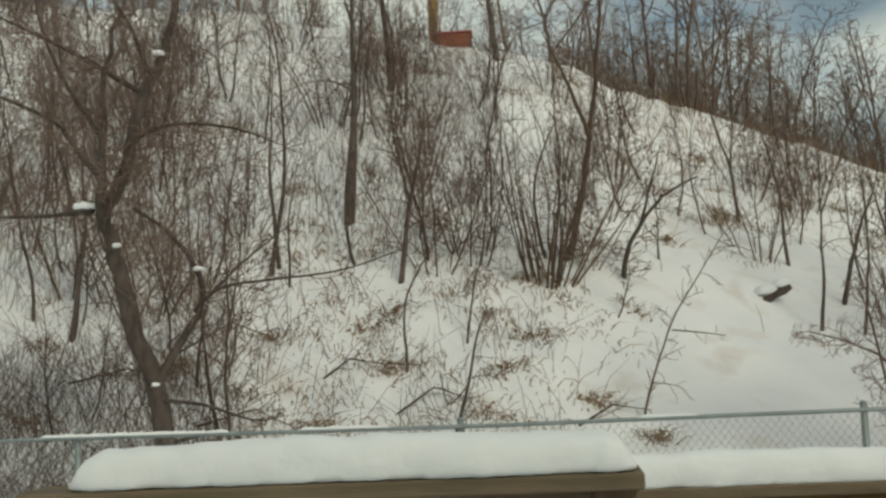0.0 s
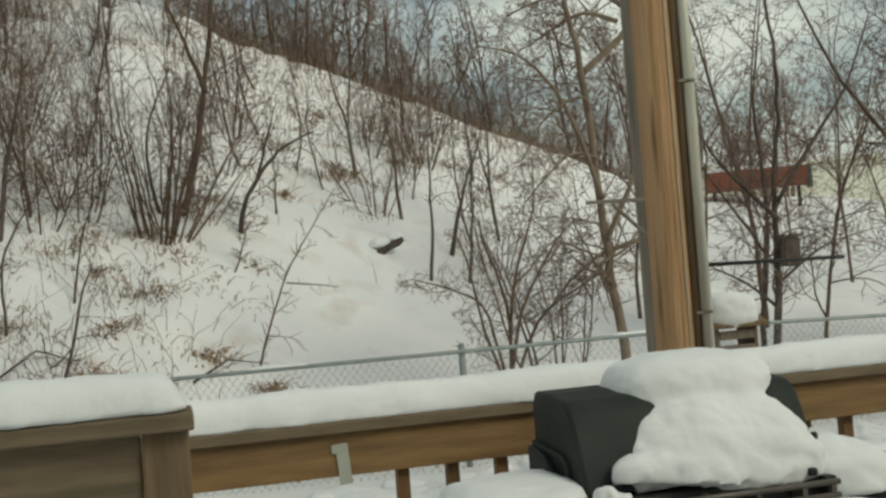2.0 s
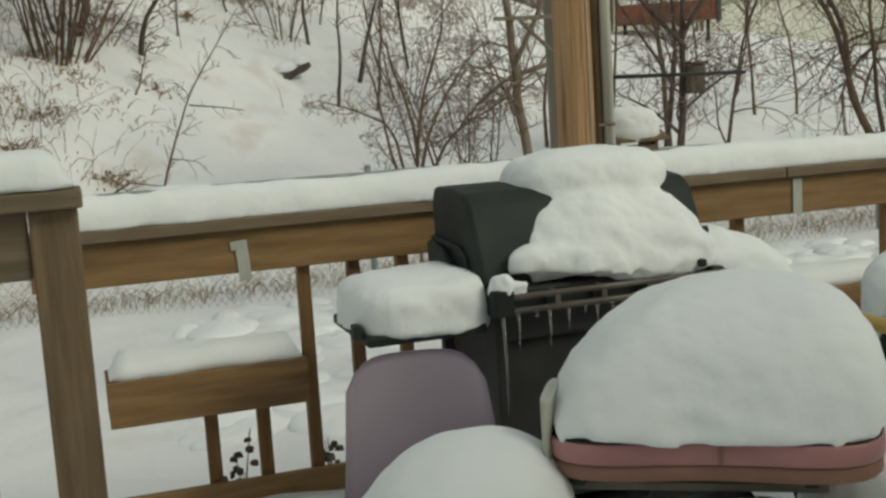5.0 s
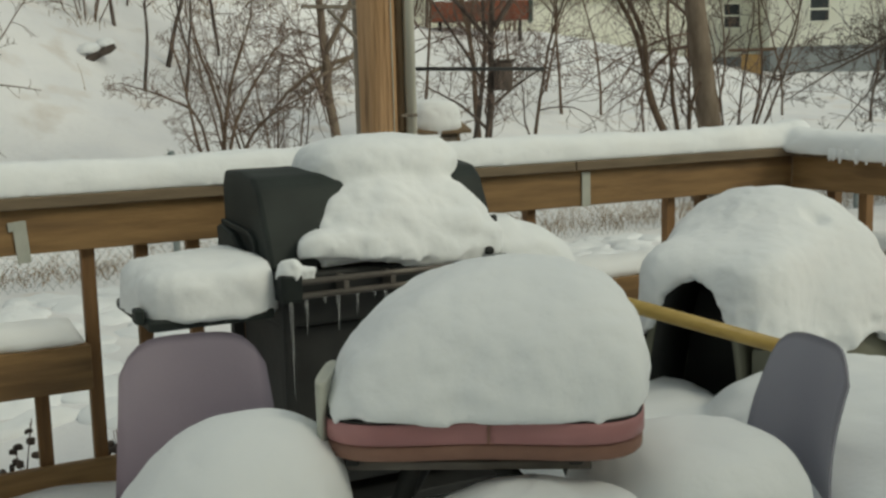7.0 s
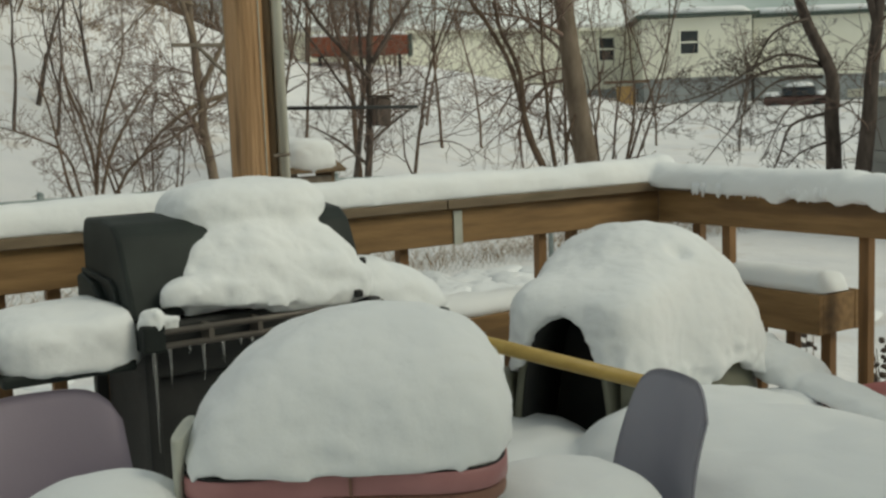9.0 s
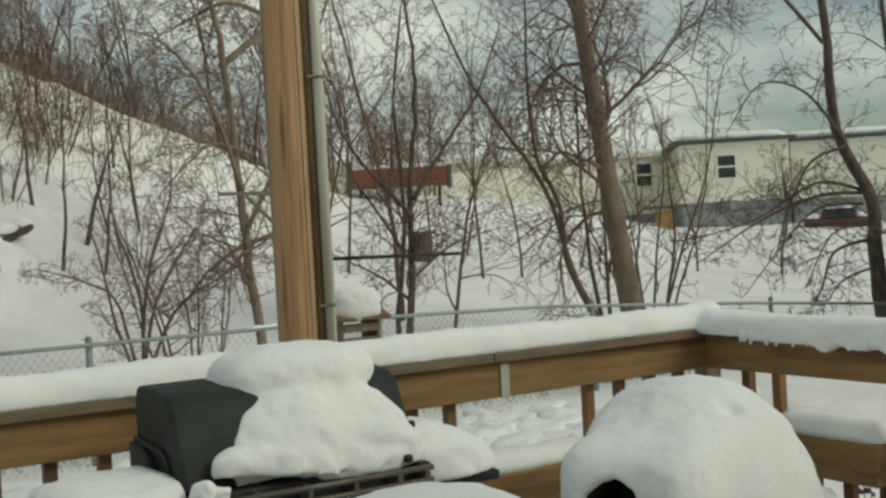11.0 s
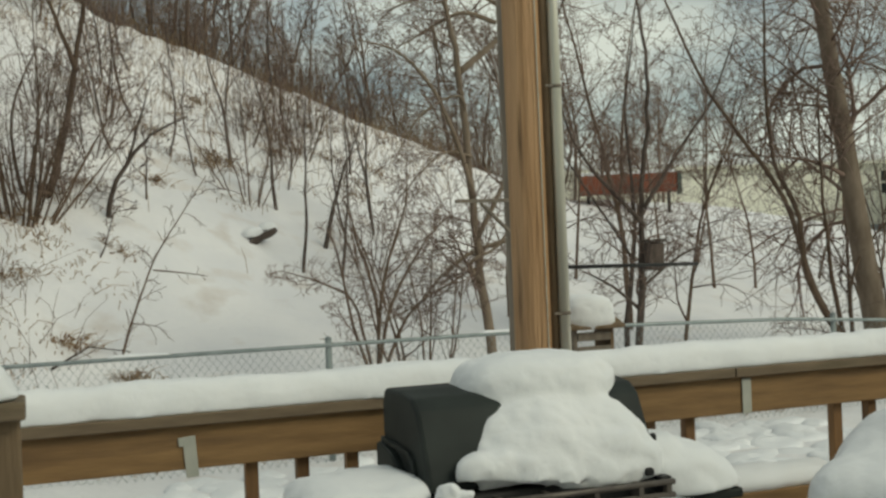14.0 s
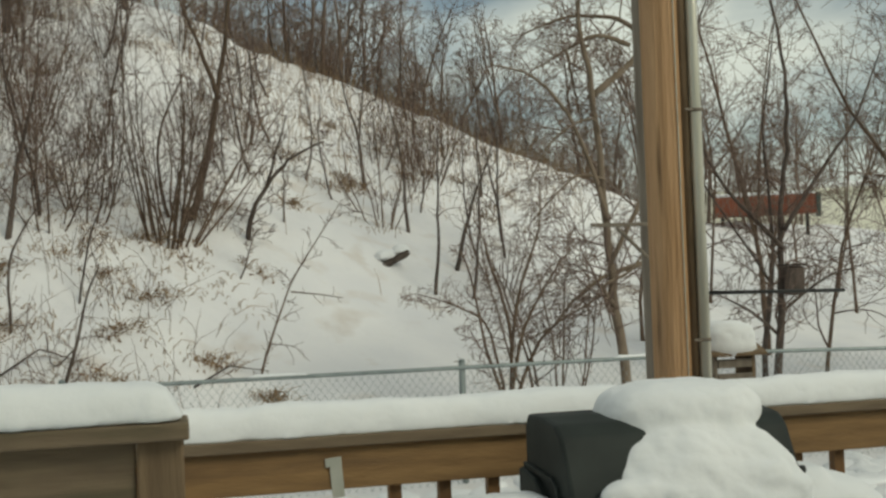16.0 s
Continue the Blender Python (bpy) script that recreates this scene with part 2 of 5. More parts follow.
def snow_strip(a, b, width, height, seed=0, step=0.035, ends=0.06, square=2.6, ragged=0.0):
    """A long cushion of snow along the line a-b (its bottom centre line)."""
    a, b = Vector(a), Vector(b)
    d = (b - a)
    length = d.length
    d.normalize()
    side = Vector((d.y, -d.x, 0)).normalized()
    n, k = max(4, int(length / step)), 12
    V, F = [], []
    for i in range(n + 1):
        s = length * i / n
        e = min(1.0, (min(s, length - s) / ends)) if ends else 1.0
        e = max(0.05, 1 - (1 - e) ** 2.4)
        c = a + d * s
        w = width * (0.5 + 0.06 * lumps((s, 0, 0), 4, seed)) * (0.75 + 0.25 * e)
        h = height * e * (1 + 0.14 * lumps((s, 1, 0), 2.2, seed) + 0.06 * lumps((s, 2, 0), 9, seed))
        for j in range(k + 1):
            t = math.pi * j / k
            cx, cz = math.cos(t), math.sin(t)
            px = math.copysign(abs(cx) ** (2 / square), cx) * w
            pz = abs(cz) ** (2 / square) * h
            if ragged and j in (0, k):
                pz -= ragged * max(0.0, lumps((s, j, 3), 14, seed)) + ragged * 0.25
            q = c + side * px + Vector((0, 0, pz))
            g = 0.010 * lumps(q, 13, seed + 2)
            V.append(q + side * (g * cx) + Vector((0, 0, g * cz)))
    for i in range(n):
        for j in range(k):
            o = i * (k + 1) + j
            F.append((o, o + 1, o + k + 2, o + k + 1))
        F.append((i * (k + 1) + k, i * (k + 1), (i + 1) * (k + 1), (i + 1) * (k + 1) + k))
    F.append(tuple(range(k, -1, -1)))
    F.append(tuple(n * (k + 1) + j for j in range(k + 1)))
    return V, F


def mound(c, rx, ry, h, rot=0.0, square=2.3, round_by=0.55, fall=0.8, seed=0, rough=0.03, lean=(0, 0), skirt=0.03, rings=20, around=56, ragged=0.012):
    """A heap of snow: c is the middle of its foot. lean shifts the top."""
    V, F = [], []
    ca, sa = math.cos(radians(rot)), math.sin(radians(rot))
    size = (rx + ry) / 2
    for i in range(rings + 1):
        t = i / rings * math.pi / 2
        rho, hz = math.sin(t) ** round_by, math.cos(t) ** fall
        for j in range(around):
            p = 2 * math.pi * j / around
            cx, cy = math.cos(p), math.sin(p)
            k = (abs(cx) ** square + abs(cy) ** square) ** (-1 / square)
            x, y = rx * rho * k * cx + lean[0] * hz, ry * rho * k * cy + lean[1] * hz
            z = h * hz
            q = Vector((x, y, z))
            g = size * (rough * lumps(q, 1.6 / size, seed) + 0.4 * rough * lumps(q, 5.5 / size, seed + 1) + 0.16 * rough * lumps(q, 16 / size, seed + 5))
            g += 0.012 * (i / rings) ** 2 * lumps(q, 26, seed + 6) + 0.004 * lumps(q, 60, seed + 8) * (i / rings)
            nrm = Vector((cx * rho, cy * rho, hz + 0.02)).normalized()
            q += nrm * g
            if i == rings:
                q.z -= skirt * (0.4 + 0.6 * max(0, lumps(q, 9 / size, seed + 3))) + ragged * lumps(q, 30, seed + 4)
            V.append(Vector((c[0] + q.x * ca - q.y * sa, c[1] + q.x * sa + q.y * ca, c[2] + q.z)))
    for i in range(rings):
        for j in range(around):
            j2 = (j + 1) % around
            F.append((i * around + j, (i + 1) * around + j, (i + 1) * around + j2, i * around + j2))
    F.append(tuple(rings * around + j for j in range(around - 1, -1, -1)))
    return V, F


# ---- ground ----
EYE0 = (-0.3, -0.6)
CREST_AZ = (-180, -105, -60, -15, -6.4, -1.5, 2.3, 4.4, 8.2, 12.2, 16.3, 19.3, 23, 27, 33, 38, 44, 70, 110, 180)
CREST_EL = (-1.0, 8.0, 17.5, 16.6, 15.2, 14.4, 13.3, 12.3, 10.7, 8.9, 7.2, 5.8, 4.0, 2.6, 2.2, 1.2, -0.05, -0.4, -1.0, -1.0)


def height(x, y):
    """Height of the ground: yard, snowy hillside behind the fence, flat lots to the east."""
    dx, dy = x - EYE0[0], y - EYE0[1]
    r, az = math.hypot(dx, dy), math.degrees(math.atan2(dx, dy))
    rf = 10.5 / max(math.cos(radians(az)), 0.5)
    rc = float(np.interp(az, (-180, -60, 0, 20, 28, 44, 70, 180), (60, 26, 24, 30, 34, 42, 46, 60)))
    zc = 1.4 + rc * math.tan(radians(float(np.interp(az, CREST_AZ, CREST_EL))))
    s = (r - rf) / (rc - rf)
    yard = -0.33
    if s <= 0:
        z = yard
    elif s < 1:
        z = yard + (zc - yard) * (s ** 1.12)
    else:
        z = max(zc - 0.22 * (r - rc), min(zc, 0.9))
    k = min(1.0, max(0.0, s * 6))
    if r < 120:
        z += (0.03 + 0.15 * k * (az < 30)) * noise.noise(Vector((x * 0.45, y * 0.45, 1.3))) + (0.05 + 0.05 * k * (az < 4)) * noise.noise(Vector((x * 1.7, y * 1.7, 4.0))) * (0.5 + k)
    return z


def spaced(a, b, n):
    return [a + (b - a) * i / n for i in range(n + 1)]


def build_ground():
    azs = spaced(-180, -40, 28) + spaced(-39, 62, 160) + spaced(66, 180, 24)[:-1]
    rs = [0.4] + spaced(2, 9, 12) + spaced(9.4, 48, 110) + [50, 54, 60, 70, 85, 110, 160, 260, 500, 1000, 2200]
    azs = azs[:-1] if azs[-1] >= 180 else azs
    V = [(EYE0[0] + r * math.sin(radians(a)), EYE0[1] + r * math.cos(radians(a))) for r in rs for a in azs]
    V = [(x, y, height(x, y)) for x, y in V]
    n = len(azs)
    F = [(i * n + j, i * n + (j + 1) % n, (i + 1) * n + (j + 1) % n, (i + 1) * n + j) for i in range(len(rs) - 1) for j in range(n)]
    F.append(tuple(range(n - 1, -1, -1)))
    return tagged(new("ground", mesh_of("ground", V, F, SNOW_HILL)), "snow-covered yard and steep snowy hillside", "ground", kind="structure")


build_ground()

# ---- deck ----
deck = thing("deck_floor", (0, 0, 0), "wooden deck floor buried under snow", "deck", kind="structure")
for i in range(42):
    x = -2.6 + 0.145 * i
    part("plank", box(x, x + 0.139, -3.0, 3.12, -0.04, 0.0, 0.003), DECK, deck)
part("rim_joist", box(-2.6, 3.49, 3.125, 3.16, -0.30, -0.045), BOARD, deck)


def deck_snow():
    V, F, n, m = [], [], 70, 70
    for i in range(n + 1):
        for j in range(m + 1):
            x, y = -2.55 + 5.93 * i / n, -2.9 + 5.93 * j / m
            e = min(1, (3.03 - y) / 0.25, (3.38 - x) / 0.25)
            z = 0.012 + 0.03 * max(0, e) + 0.05 * lumps((x, y, 0), 1.3, 3) + 0.02 * lumps((x, y, 0), 5, 4)
            V.append((x, y, max(0.012, z)))
    F = [(i * (m + 1) + j, (i + 1) * (m + 1) + j, (i + 1) * (m + 1) + j + 1, i * (m + 1) + j + 1) for i in range(n) for j in range(m)]
    return V, F


tagged(new("deck_snow", mesh_of("deck_snow", *deck_snow(), SNOW)), "deep uneven snow lying over the deck", "snow", kind="stuff")

RAIL_Y, RAIL_X, CAP_Z = 3.0, 3.345, 0.92
back_rail = thing("deck_railing", (0, 0, 0), "brown stained wooden deck railing with square balusters", "railing", "deck railings")
for a, b in ((-0.46, 0.845), (0.849, 2.2), (2.204, 3.50)):
    part("cap_board", box(a, b, RAIL_Y - 0.03, RAIL_Y + 0.115, CAP_Z, CAP_Z + 0.038, 0.005), CAP, back_rail)
for a, b in ((-0.46, 1.28), (1.284, RAIL_X)):
    part("fascia_board", box(a, b, RAIL_Y, RAIL_Y + 0.038, CAP_Z - 0.14, CAP_Z - 0.001, 0.004), BOARD, back_rail)
part("bottom_board", box(-0.4, RAIL_X, RAIL_Y, RAIL_Y + 0.038, -0.03, 0.095, 0.004), BOARD, back_rail)
for i in range(-2, 22):
    x = round(0.38 + 0.17 * i, 2) if i < 7 else round(2.718 + 0.17 * (i - 13.65 - 0.35), 3)
    if x > 3.30:
        continue
    in_box = (-0.28 < x < 0.34) or (2.06 < x < 2.66)
    top = 0.34 if in_box else CAP_Z - 0.02
    part("baluster", box(x - 0.021, x + 0.021, RAIL_Y + 0.0395, RAIL_Y + 0.079, 0.0, top, 0.003), UPRIGHT, back_rail)
part("corner_post", box(3.385, 3.475, 3.042, 3.118, -0.3, CAP_Z - 0.002, 0.005), POSTWOOD, back_rail)
for x0, z0, z1, tilt in ((0.178, 0.755, 0.885, 4), (2.262, 0.778, 0.912, 0)):
    strap = part("strap", box(-0.02, 0.02, -0.006, 0.0, z0 - 0.85, z1 - 0.85, 0.002), STRAP, back_rail, "pale metal strap")
    strap.location, strap.rotation_euler = (x0, RAIL_Y - 0.002, 0.85), (0, radians(-tilt), 0)
hook = part("strap_top", box(-0.034, -0.018, -0.006, 0.0, 0.006, 0.034, 0.002), STRAP, back_rail)
hook.location, hook.rotation_euler = (0.178, RAIL_Y - 0.002, 0.85), (0, radians(-4), 0)

side_rail = thing("deck_railing", (0, 0, 0), "brown stained wooden side railing meeting the corner", "railing", "deck railings")
part("cap_board", box(RAIL_X - 0.03, RAIL_X + 0.115, -3.0, RAIL_Y - 0.034, CAP_Z, CAP_Z + 0.038, 0.005), CAP, side_rail)
part("fascia_board", box(RAIL_X, RAIL_X + 0.038, -3.0, RAIL_Y - 0.002, CAP_Z - 0.14, CAP_Z - 0.001, 0.004), BOARD_Y, side_rail)
part("bottom_board", box(RAIL_X, RAIL_X + 0.038, -3.0, RAIL_Y - 0.002, -0.03, 0.095, 0.004), BOARD_Y, side_rail)
for i in range(-4, 31):
    y = round(2.645 - 0.168 * i, 3)
    if y > 2.96:
        continue
    top = 0.404 if 2.05 < y < 2.60 else CAP_Z - 0.02
    part("baluster", box(RAIL_X + 0.0395, RAIL_X + 0.081, y - 0.022, y + 0.022, 0.0, top, 0.003), UPRIGHT, side_rail)

near_rail = thing("deck_railing", (0, 0, 0), "raised end section of wooden railing on a square post", "railing", "deck railings")
NY, NZ = 1.93, 1.11
part("post", box(-0.41, -0.308, NY + 0.012, NY + 0.110, 0.0, NZ - 0.001, 0.006), POSTWOOD, near_rail)
part("cap_board", box(-1.75, -0.296, NY - 0.03, NY + 0.13, NZ, NZ + 0.040, 0.006), CAP, near_rail)
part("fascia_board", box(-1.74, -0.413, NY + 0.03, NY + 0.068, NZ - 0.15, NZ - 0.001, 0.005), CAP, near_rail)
part("bottom_board", box(-1.74, -0.413, NY + 0.03, NY + 0.068, 0.05, 0.19, 0.005), BOARD, near_rail)
for i in range(7):
    x = -0.555 - 0.17 * i
    part("baluster", box(x - 0.019, x + 0.019, NY + 0.0695, NY + 0.108, 0.05, NZ - 0.02, 0.003), UPRIGHT, near_rail)


def flower_box(a, b, along_x, label):
    """Planter box between two full balusters, heaped with snow."""
    ob = thing("flower_box", (0, 0, 0), label, "planter", "railing planters")
    z0, z1 = (0.345, 0.49) if along_x else (0.405, 0.56)
    lo, hi = (RAIL_Y - 0.06, RAIL_Y + 0.16) if along_x else (RAIL_X - 0.085, RAIL_X + 0.15)

    def slab(name, u0, u1, v0, v1, za, zb):
        bm = box(u0, u1, v0, v1, za, zb) if along_x else box(v0, v1, u0, u1, za, zb)
        part(name, bm, BOARD if along_x else BOARD_Y, ob)

    slab("front_board", a, b, lo, lo + 0.022, z0, z1)
    slab("back_board", a, b, hi - 0.022, hi, z0, z1)
    for u in (a + 0.001, b - 0.025):
        slab("end_board", u, u + 0.024, lo + 0.0225, hi - 0.0225, z0 + 0.002, z1 - 0.004)
    slab("bottom", a + 0.026, b - 0.026, lo + 0.0225, hi - 0.0225, z0 + 0.004, z0 + 0.02)
    mid = (lo + hi) / 2
    p, q = ((a + 0.01, mid, z1 + 0.001), (b - 0.01, mid, z1 + 0.001)) if along_x else ((mid, a + 0.01, z1 + 0.001), (mid, b - 0.01, z1 + 0.001))
    tagged(new("box_snow", mesh_of("box_snow", *snow_strip(p, q, (hi - lo) * 0.90, 0.075, seed=a * 3, ends=0.05), SNOW)),
           "cushion of snow filling a railing planter", "snow", "railing snow")


flower_box(-0.275, 0.352, True, "brown wooden planter box set into the railing")
flower_box(2.06, 2.672, True, "brown wooden planter box set into the railing")
flower_box(2.072, 2.60, False, "brown wooden planter box in the side railing")


def snow_on(name, label, data, category="snow", group=""):
    return tagged(new(name, mesh_of(name, *data, SNOW)), label, category, group)


melded(snow_on("railing_snow", "thick cushion of snow running along the railing caps and round the corner", joined(
    snow_strip((-0.44, RAIL_Y + 0.045, CAP_Z + 0.036), (3.40, RAIL_Y + 0.045, CAP_Z + 0.036), 0.15, 0.105, 1),
    snow_strip((RAIL_X + 0.030, 3.10, CAP_Z + 0.034), (RAIL_X + 0.018, 1.9, CAP_Z + 0.012), 0.20, 0.088, 5, ragged=0.06, ends=0.10, step=0.02),
    snow_strip((RAIL_X + 0.020, 2.62, CAP_Z + 0.014), (RAIL_X + 0.012, -1.2, CAP_Z + 0.008), 0.21, 0.085, 5, ragged=0.06, ends=0.10, step=0.02),
    mound((3.385, 3.05, CAP_Z + 0.036), 0.085, 0.085, 0.120, seed=8)), group="railing snow"), 0.012, 3, 0.006, 0.03)
melded(snow_on("railing_snow", "rounded bank of snow on the raised railing end", snow_strip((-1.64, NY + 0.05, NZ + 0.041), (-0.305, NY + 0.05, NZ + 0.041), 0.165, 0.098, 9, ends=0.075), group="railing snow"), 0.010, 3, 0.005, 0.03)

fringe = random.Random(9)
drips = []
for i in range(95):
    y = 2.72 - 0.021 * i + fringe.uniform(-0.008, 0.008)
    ln = fringe.choice((0.004, 0.008, 0.012, 0.020))
    x = RAIL_X - 0.070 + fringe.uniform(-0.006, 0.006)
    drips.append(tube([(x + 0.012, y, CAP_Z + 0.040), (x, y, CAP_Z + 0.008), (x + 0.002, y + 0.003, CAP_Z + 0.006 - ln)], [0.016, fringe.uniform(0.009, 0.015), 0.004], 6))
tagged(new("snow_fringe", mesh_of("snow_fringe", *joined(*drips), SNOW)), "fringe of frozen drips under the railing snow", "snow", kind="stuff")
trample = random.Random(21)
tagged(new("trampled_snow", mesh_of("trampled_snow", *joined(*[mound((x, y, height(x, y) - 0.02), trample.uniform(0.10, 0.34), trample.uniform(0.10, 0.3), trample.uniform(0.035, 0.08), rot=trample.uniform(0, 90), seed=k, rings=7, around=20, rough=0.12, round_by=0.9)
    for k, (x, y) in enumerate([(trample.uniform(0.2, 7.0), trample.uniform(4.6, 8.8)) for i in range(330)])]), SNOW)), "lumpy trampled snow in the yard", "snow", kind="stuff")

# ---- gas grill ----
grill = thing("gas_grill", (1.06, 2.4, 0), "charcoal-black gas grill on a cart, half buried in snow", "grill")
grill_at = Vector((1.06, 2.4, 0))


def rel(data, o):
    return [Vector(v) - o for v in data[0]], data[1]


def prism(profile, x0, x1, bevel=0.012):
    """Profile in (y, z), drawn out along x, edges rounded."""
    bm = bmesh.new()
    a = [bm.verts.new((x0, y, z)) for y, z in profile]
    b = [bm.verts.new((x1, y, z)) for y, z in profile]
    n = len(profile)
    bm.faces.new(a[::-1])
    bm.faces.new(b)
    for i in range(n):
        bm.faces.new((a[i], a[(i + 1) % n], b[(i + 1) % n], b[i]))
    bmesh.ops.recalc_face_normals(bm, faces=bm.faces)
    bmesh.ops.bevel(bm, geom=list(bm.edges), offset=bevel, segments=2, affect="EDGES", profile=0.5)
    return bm


def shifted(bm, o):
    bmesh.ops.translate(bm, verts=bm.verts, vec=-Vector(o))
    return bm


hood_profile = ((2.665, 0.775), (2.665, 0.99), (2.64, 1.030), (2.50, 1.034), (2.39, 1.022), (2.345, 0.99), (2.30, 0.90), (2.265, 0.82), (2.25, 0.775))
part("hood", shifted(prism(hood_profile, 0.717, 1.425), grill_at), BLACK, grill, "charcoal grill lid")
side_lip = ((2.672, 0.735), (2.672, 0.862), (2.64, 0.872), (2.53, 0.85), (2.44, 0.80), (2.40, 0.735))
part("side_panel", shifted(prism(side_lip, 0.695, 0.724, 0.006), grill_at), BLACK, grill)
part("side_panel", shifted(prism(side_lip, 1.418, 1.448, 0.006), grill_at), BLACK, grill)
lip = ((2.655, 0.868), (2.655, 0.884), (2.40, 0.872), (2.36, 0.850), (2.335, 0.775), (2.352, 0.775), (2.374, 0.842), (2.41, 0.858))
part("side_moulding", shifted(prism(lip, 0.705, 0.7165, 0.002), grill_at), BLACK, grill)
part("firebox", shifted(box(0.735, 1.425, 2.225, 2.665, 0.62, 0.768, 0.01), grill_at), BLACKMATT, grill)
part("cabinet", shifted(box(0.755, 1.40, 2.26, 2.64, 0.14, 0.615, 0.008), grill_at), BLACKMATT, grill)
for x in (0.74, 1.415):
    part("upright", shifted(box(x - 0.018, x + 0.018, 2.19, 2.226, 0.05, 0.765, 0.004), grill_at), BLACKMATT, grill)
    part("upright", shifted(box(x - 0.018, x + 0.018, 2.642, 2.675, 0.05, 0.73, 0.004), grill_at), BLACKMATT, grill)
for z in (0.715, 0.752):
    part("front_rail", rel(tube([(0.73, 2.175, z), (1.43, 2.175, z)], 0.009, 8), grill_at), RAILMETAL, grill, "dull front towel rail")
for x in (0.76, 0.90, 1.04, 1.18, 1.32, 1.41):
    part("rail_bracket", shifted(box(x - 0.008, x + 0.008, 2.168, 2.226, 0.708, 0.758, 0.002), grill_at), RAILMETAL, grill)
part("corner_block", shifted(box(0.715, 0.775, 2.165, 2.24, 0.70, 0.775, 0.008), grill_at), BLACK, grill)
part("base_shelf", shifted(box(0.72, 1.43, 2.20, 2.67, 0.07, 0.10, 0.005), grill_at), BLACKMATT, grill)
part("side_shelf", shifted(box(0.375, 0.71, 2.215, 2.62, 0.655, 0.685, 0.008), grill_at), BLACK, grill, "black plastic side shelf")
part("shelf_end", shifted(box(0.350, 0.3745, 2.255, 2.30, 0.672, 0.712, 0.006), grill_at), BLACK, grill)
part("side_shelf", shifted(box(1.452, 1.73, 2.27, 2.62, 0.655, 0.685, 0.008), grill_at), BLACK, grill, "black plastic side shelf")
part("hood_knob", rel(tube([(1.425, 2.30, 0.86), (1.445, 2.30, 0.86)], 0.012, 8), grill_at), BLACKMATT, grill)
part("lever", shifted(box(1.352, 1.378, 2.19, 2.225, 0.770, 0.792, 0.006), grill_at), BLACKMATT, grill)
rng = random.Random(4)
icicles = thing("icicles", (1.06, 2.17, 0.7), "thin clear icicles hanging from the grill rail", "ice")
for i in range(15):
    x, ln = 0.745 + 0.046 * i + rng.uniform(-0.01, 0.01), rng.choice((0.02, 0.035, 0.06, 0.10)) if i else 0.27
    part("icicle", rel(tube([(x, 2.172, 0.708), (x + 0.002, 2.172, 0.708 - ln * 0.5), (x, 2.172, 0.708 - ln)], [0.006, 0.0035, 0.001], 6), Vector((1.06, 2.17, 0.7))), ICE, icicles)

fringe = random.Random(12)
edge = [mound((u, 2.235 + fringe.uniform(-0.02, 0.02), float(np.interp(u, (0.82, 1.0, 1.12, 1.38), (0.825, 0.805, 0.772, 0.772))) + fringe.uniform(-0.008, 0.008)),
              fringe.uniform(0.014, 0.034), fringe.uniform(0.014, 0.03), fringe.uniform(0.03, 0.06), seed=60 + k, rings=6, around=14, rough=0.15) for k, u in enumerate([0.815 + 0.0205 * i for i in range(29)])]
melded(snow_on("grill_snow", "pillow of snow bulging over the top and front of the grill lid", joined(
    mound((1.148, 2.505, 0.995), 0.248, 0.180, 0.125, seed=2, square=2.8, round_by=0.5, fall=0.7, rough=0.05),
    mound((1.148, 2.315, 0.798), 0.295, 0.14, 0.245, seed=3, square=2.6, round_by=1.0, fall=0.95, lean=(0.0, 0.10), rough=0.08, ragged=0.04, rings=28, around=80),
    mound((1.24, 2.285, 0.774), 0.17, 0.09, 0.14, seed=13, rough=0.1, ragged=0.03),
    mound((0.885, 2.245, 0.818), 0.095, 0.045, 0.06, seed=4, rough=0.12, ragged=0.02),
    mound((1.36, 2.28, 0.785), 0.09, 0.07, 0.08, seed=14, rough=0.12, ragged=0.02), *edge)), 0.009, 5, 0.006, 0.025)
melded(snow_on("grill_snow", "small lump of snow on the grill corner", joined(mound((0.752, 2.20, 0.772), 0.032, 0.034, 0.042, seed=5, rough=0.2), mound((0.792, 2.196, 0.768), 0.036, 0.026, 0.022, seed=25, rough=0.25))), 0.006, 2, 0.010, 0.02)
melded(snow_on("shelf_snow", "thick block of snow on the side shelf of the grill", joined(
    mound((0.556, 2.405, 0.684), 0.192, 0.205, 0.135, seed=6, square=4.2, round_by=0.40, fall=0.42, rough=0.07, skirt=0.02, ragged=0.02),
    mound((0.60, 2.46, 0.74), 0.13, 0.13, 0.085, seed=16, rough=0.06))), 0.010, 4, 0.008, 0.035)
melded(snow_on("shelf_snow", "sloping heap of snow beside the grill lid", joined(
    mound((1.575, 2.42, 0.688), 0.215, 0.19, 0.165, seed=7, square=2.3, round_by=0.8, lean=(-0.12, 0.0), rough=0.05, skirt=0.01),
    mound((1.47, 2.38, 0.74), 0.10, 0.12, 0.125, seed=17, rough=0.06))), 0.011, 5, 0.006, 0.05)


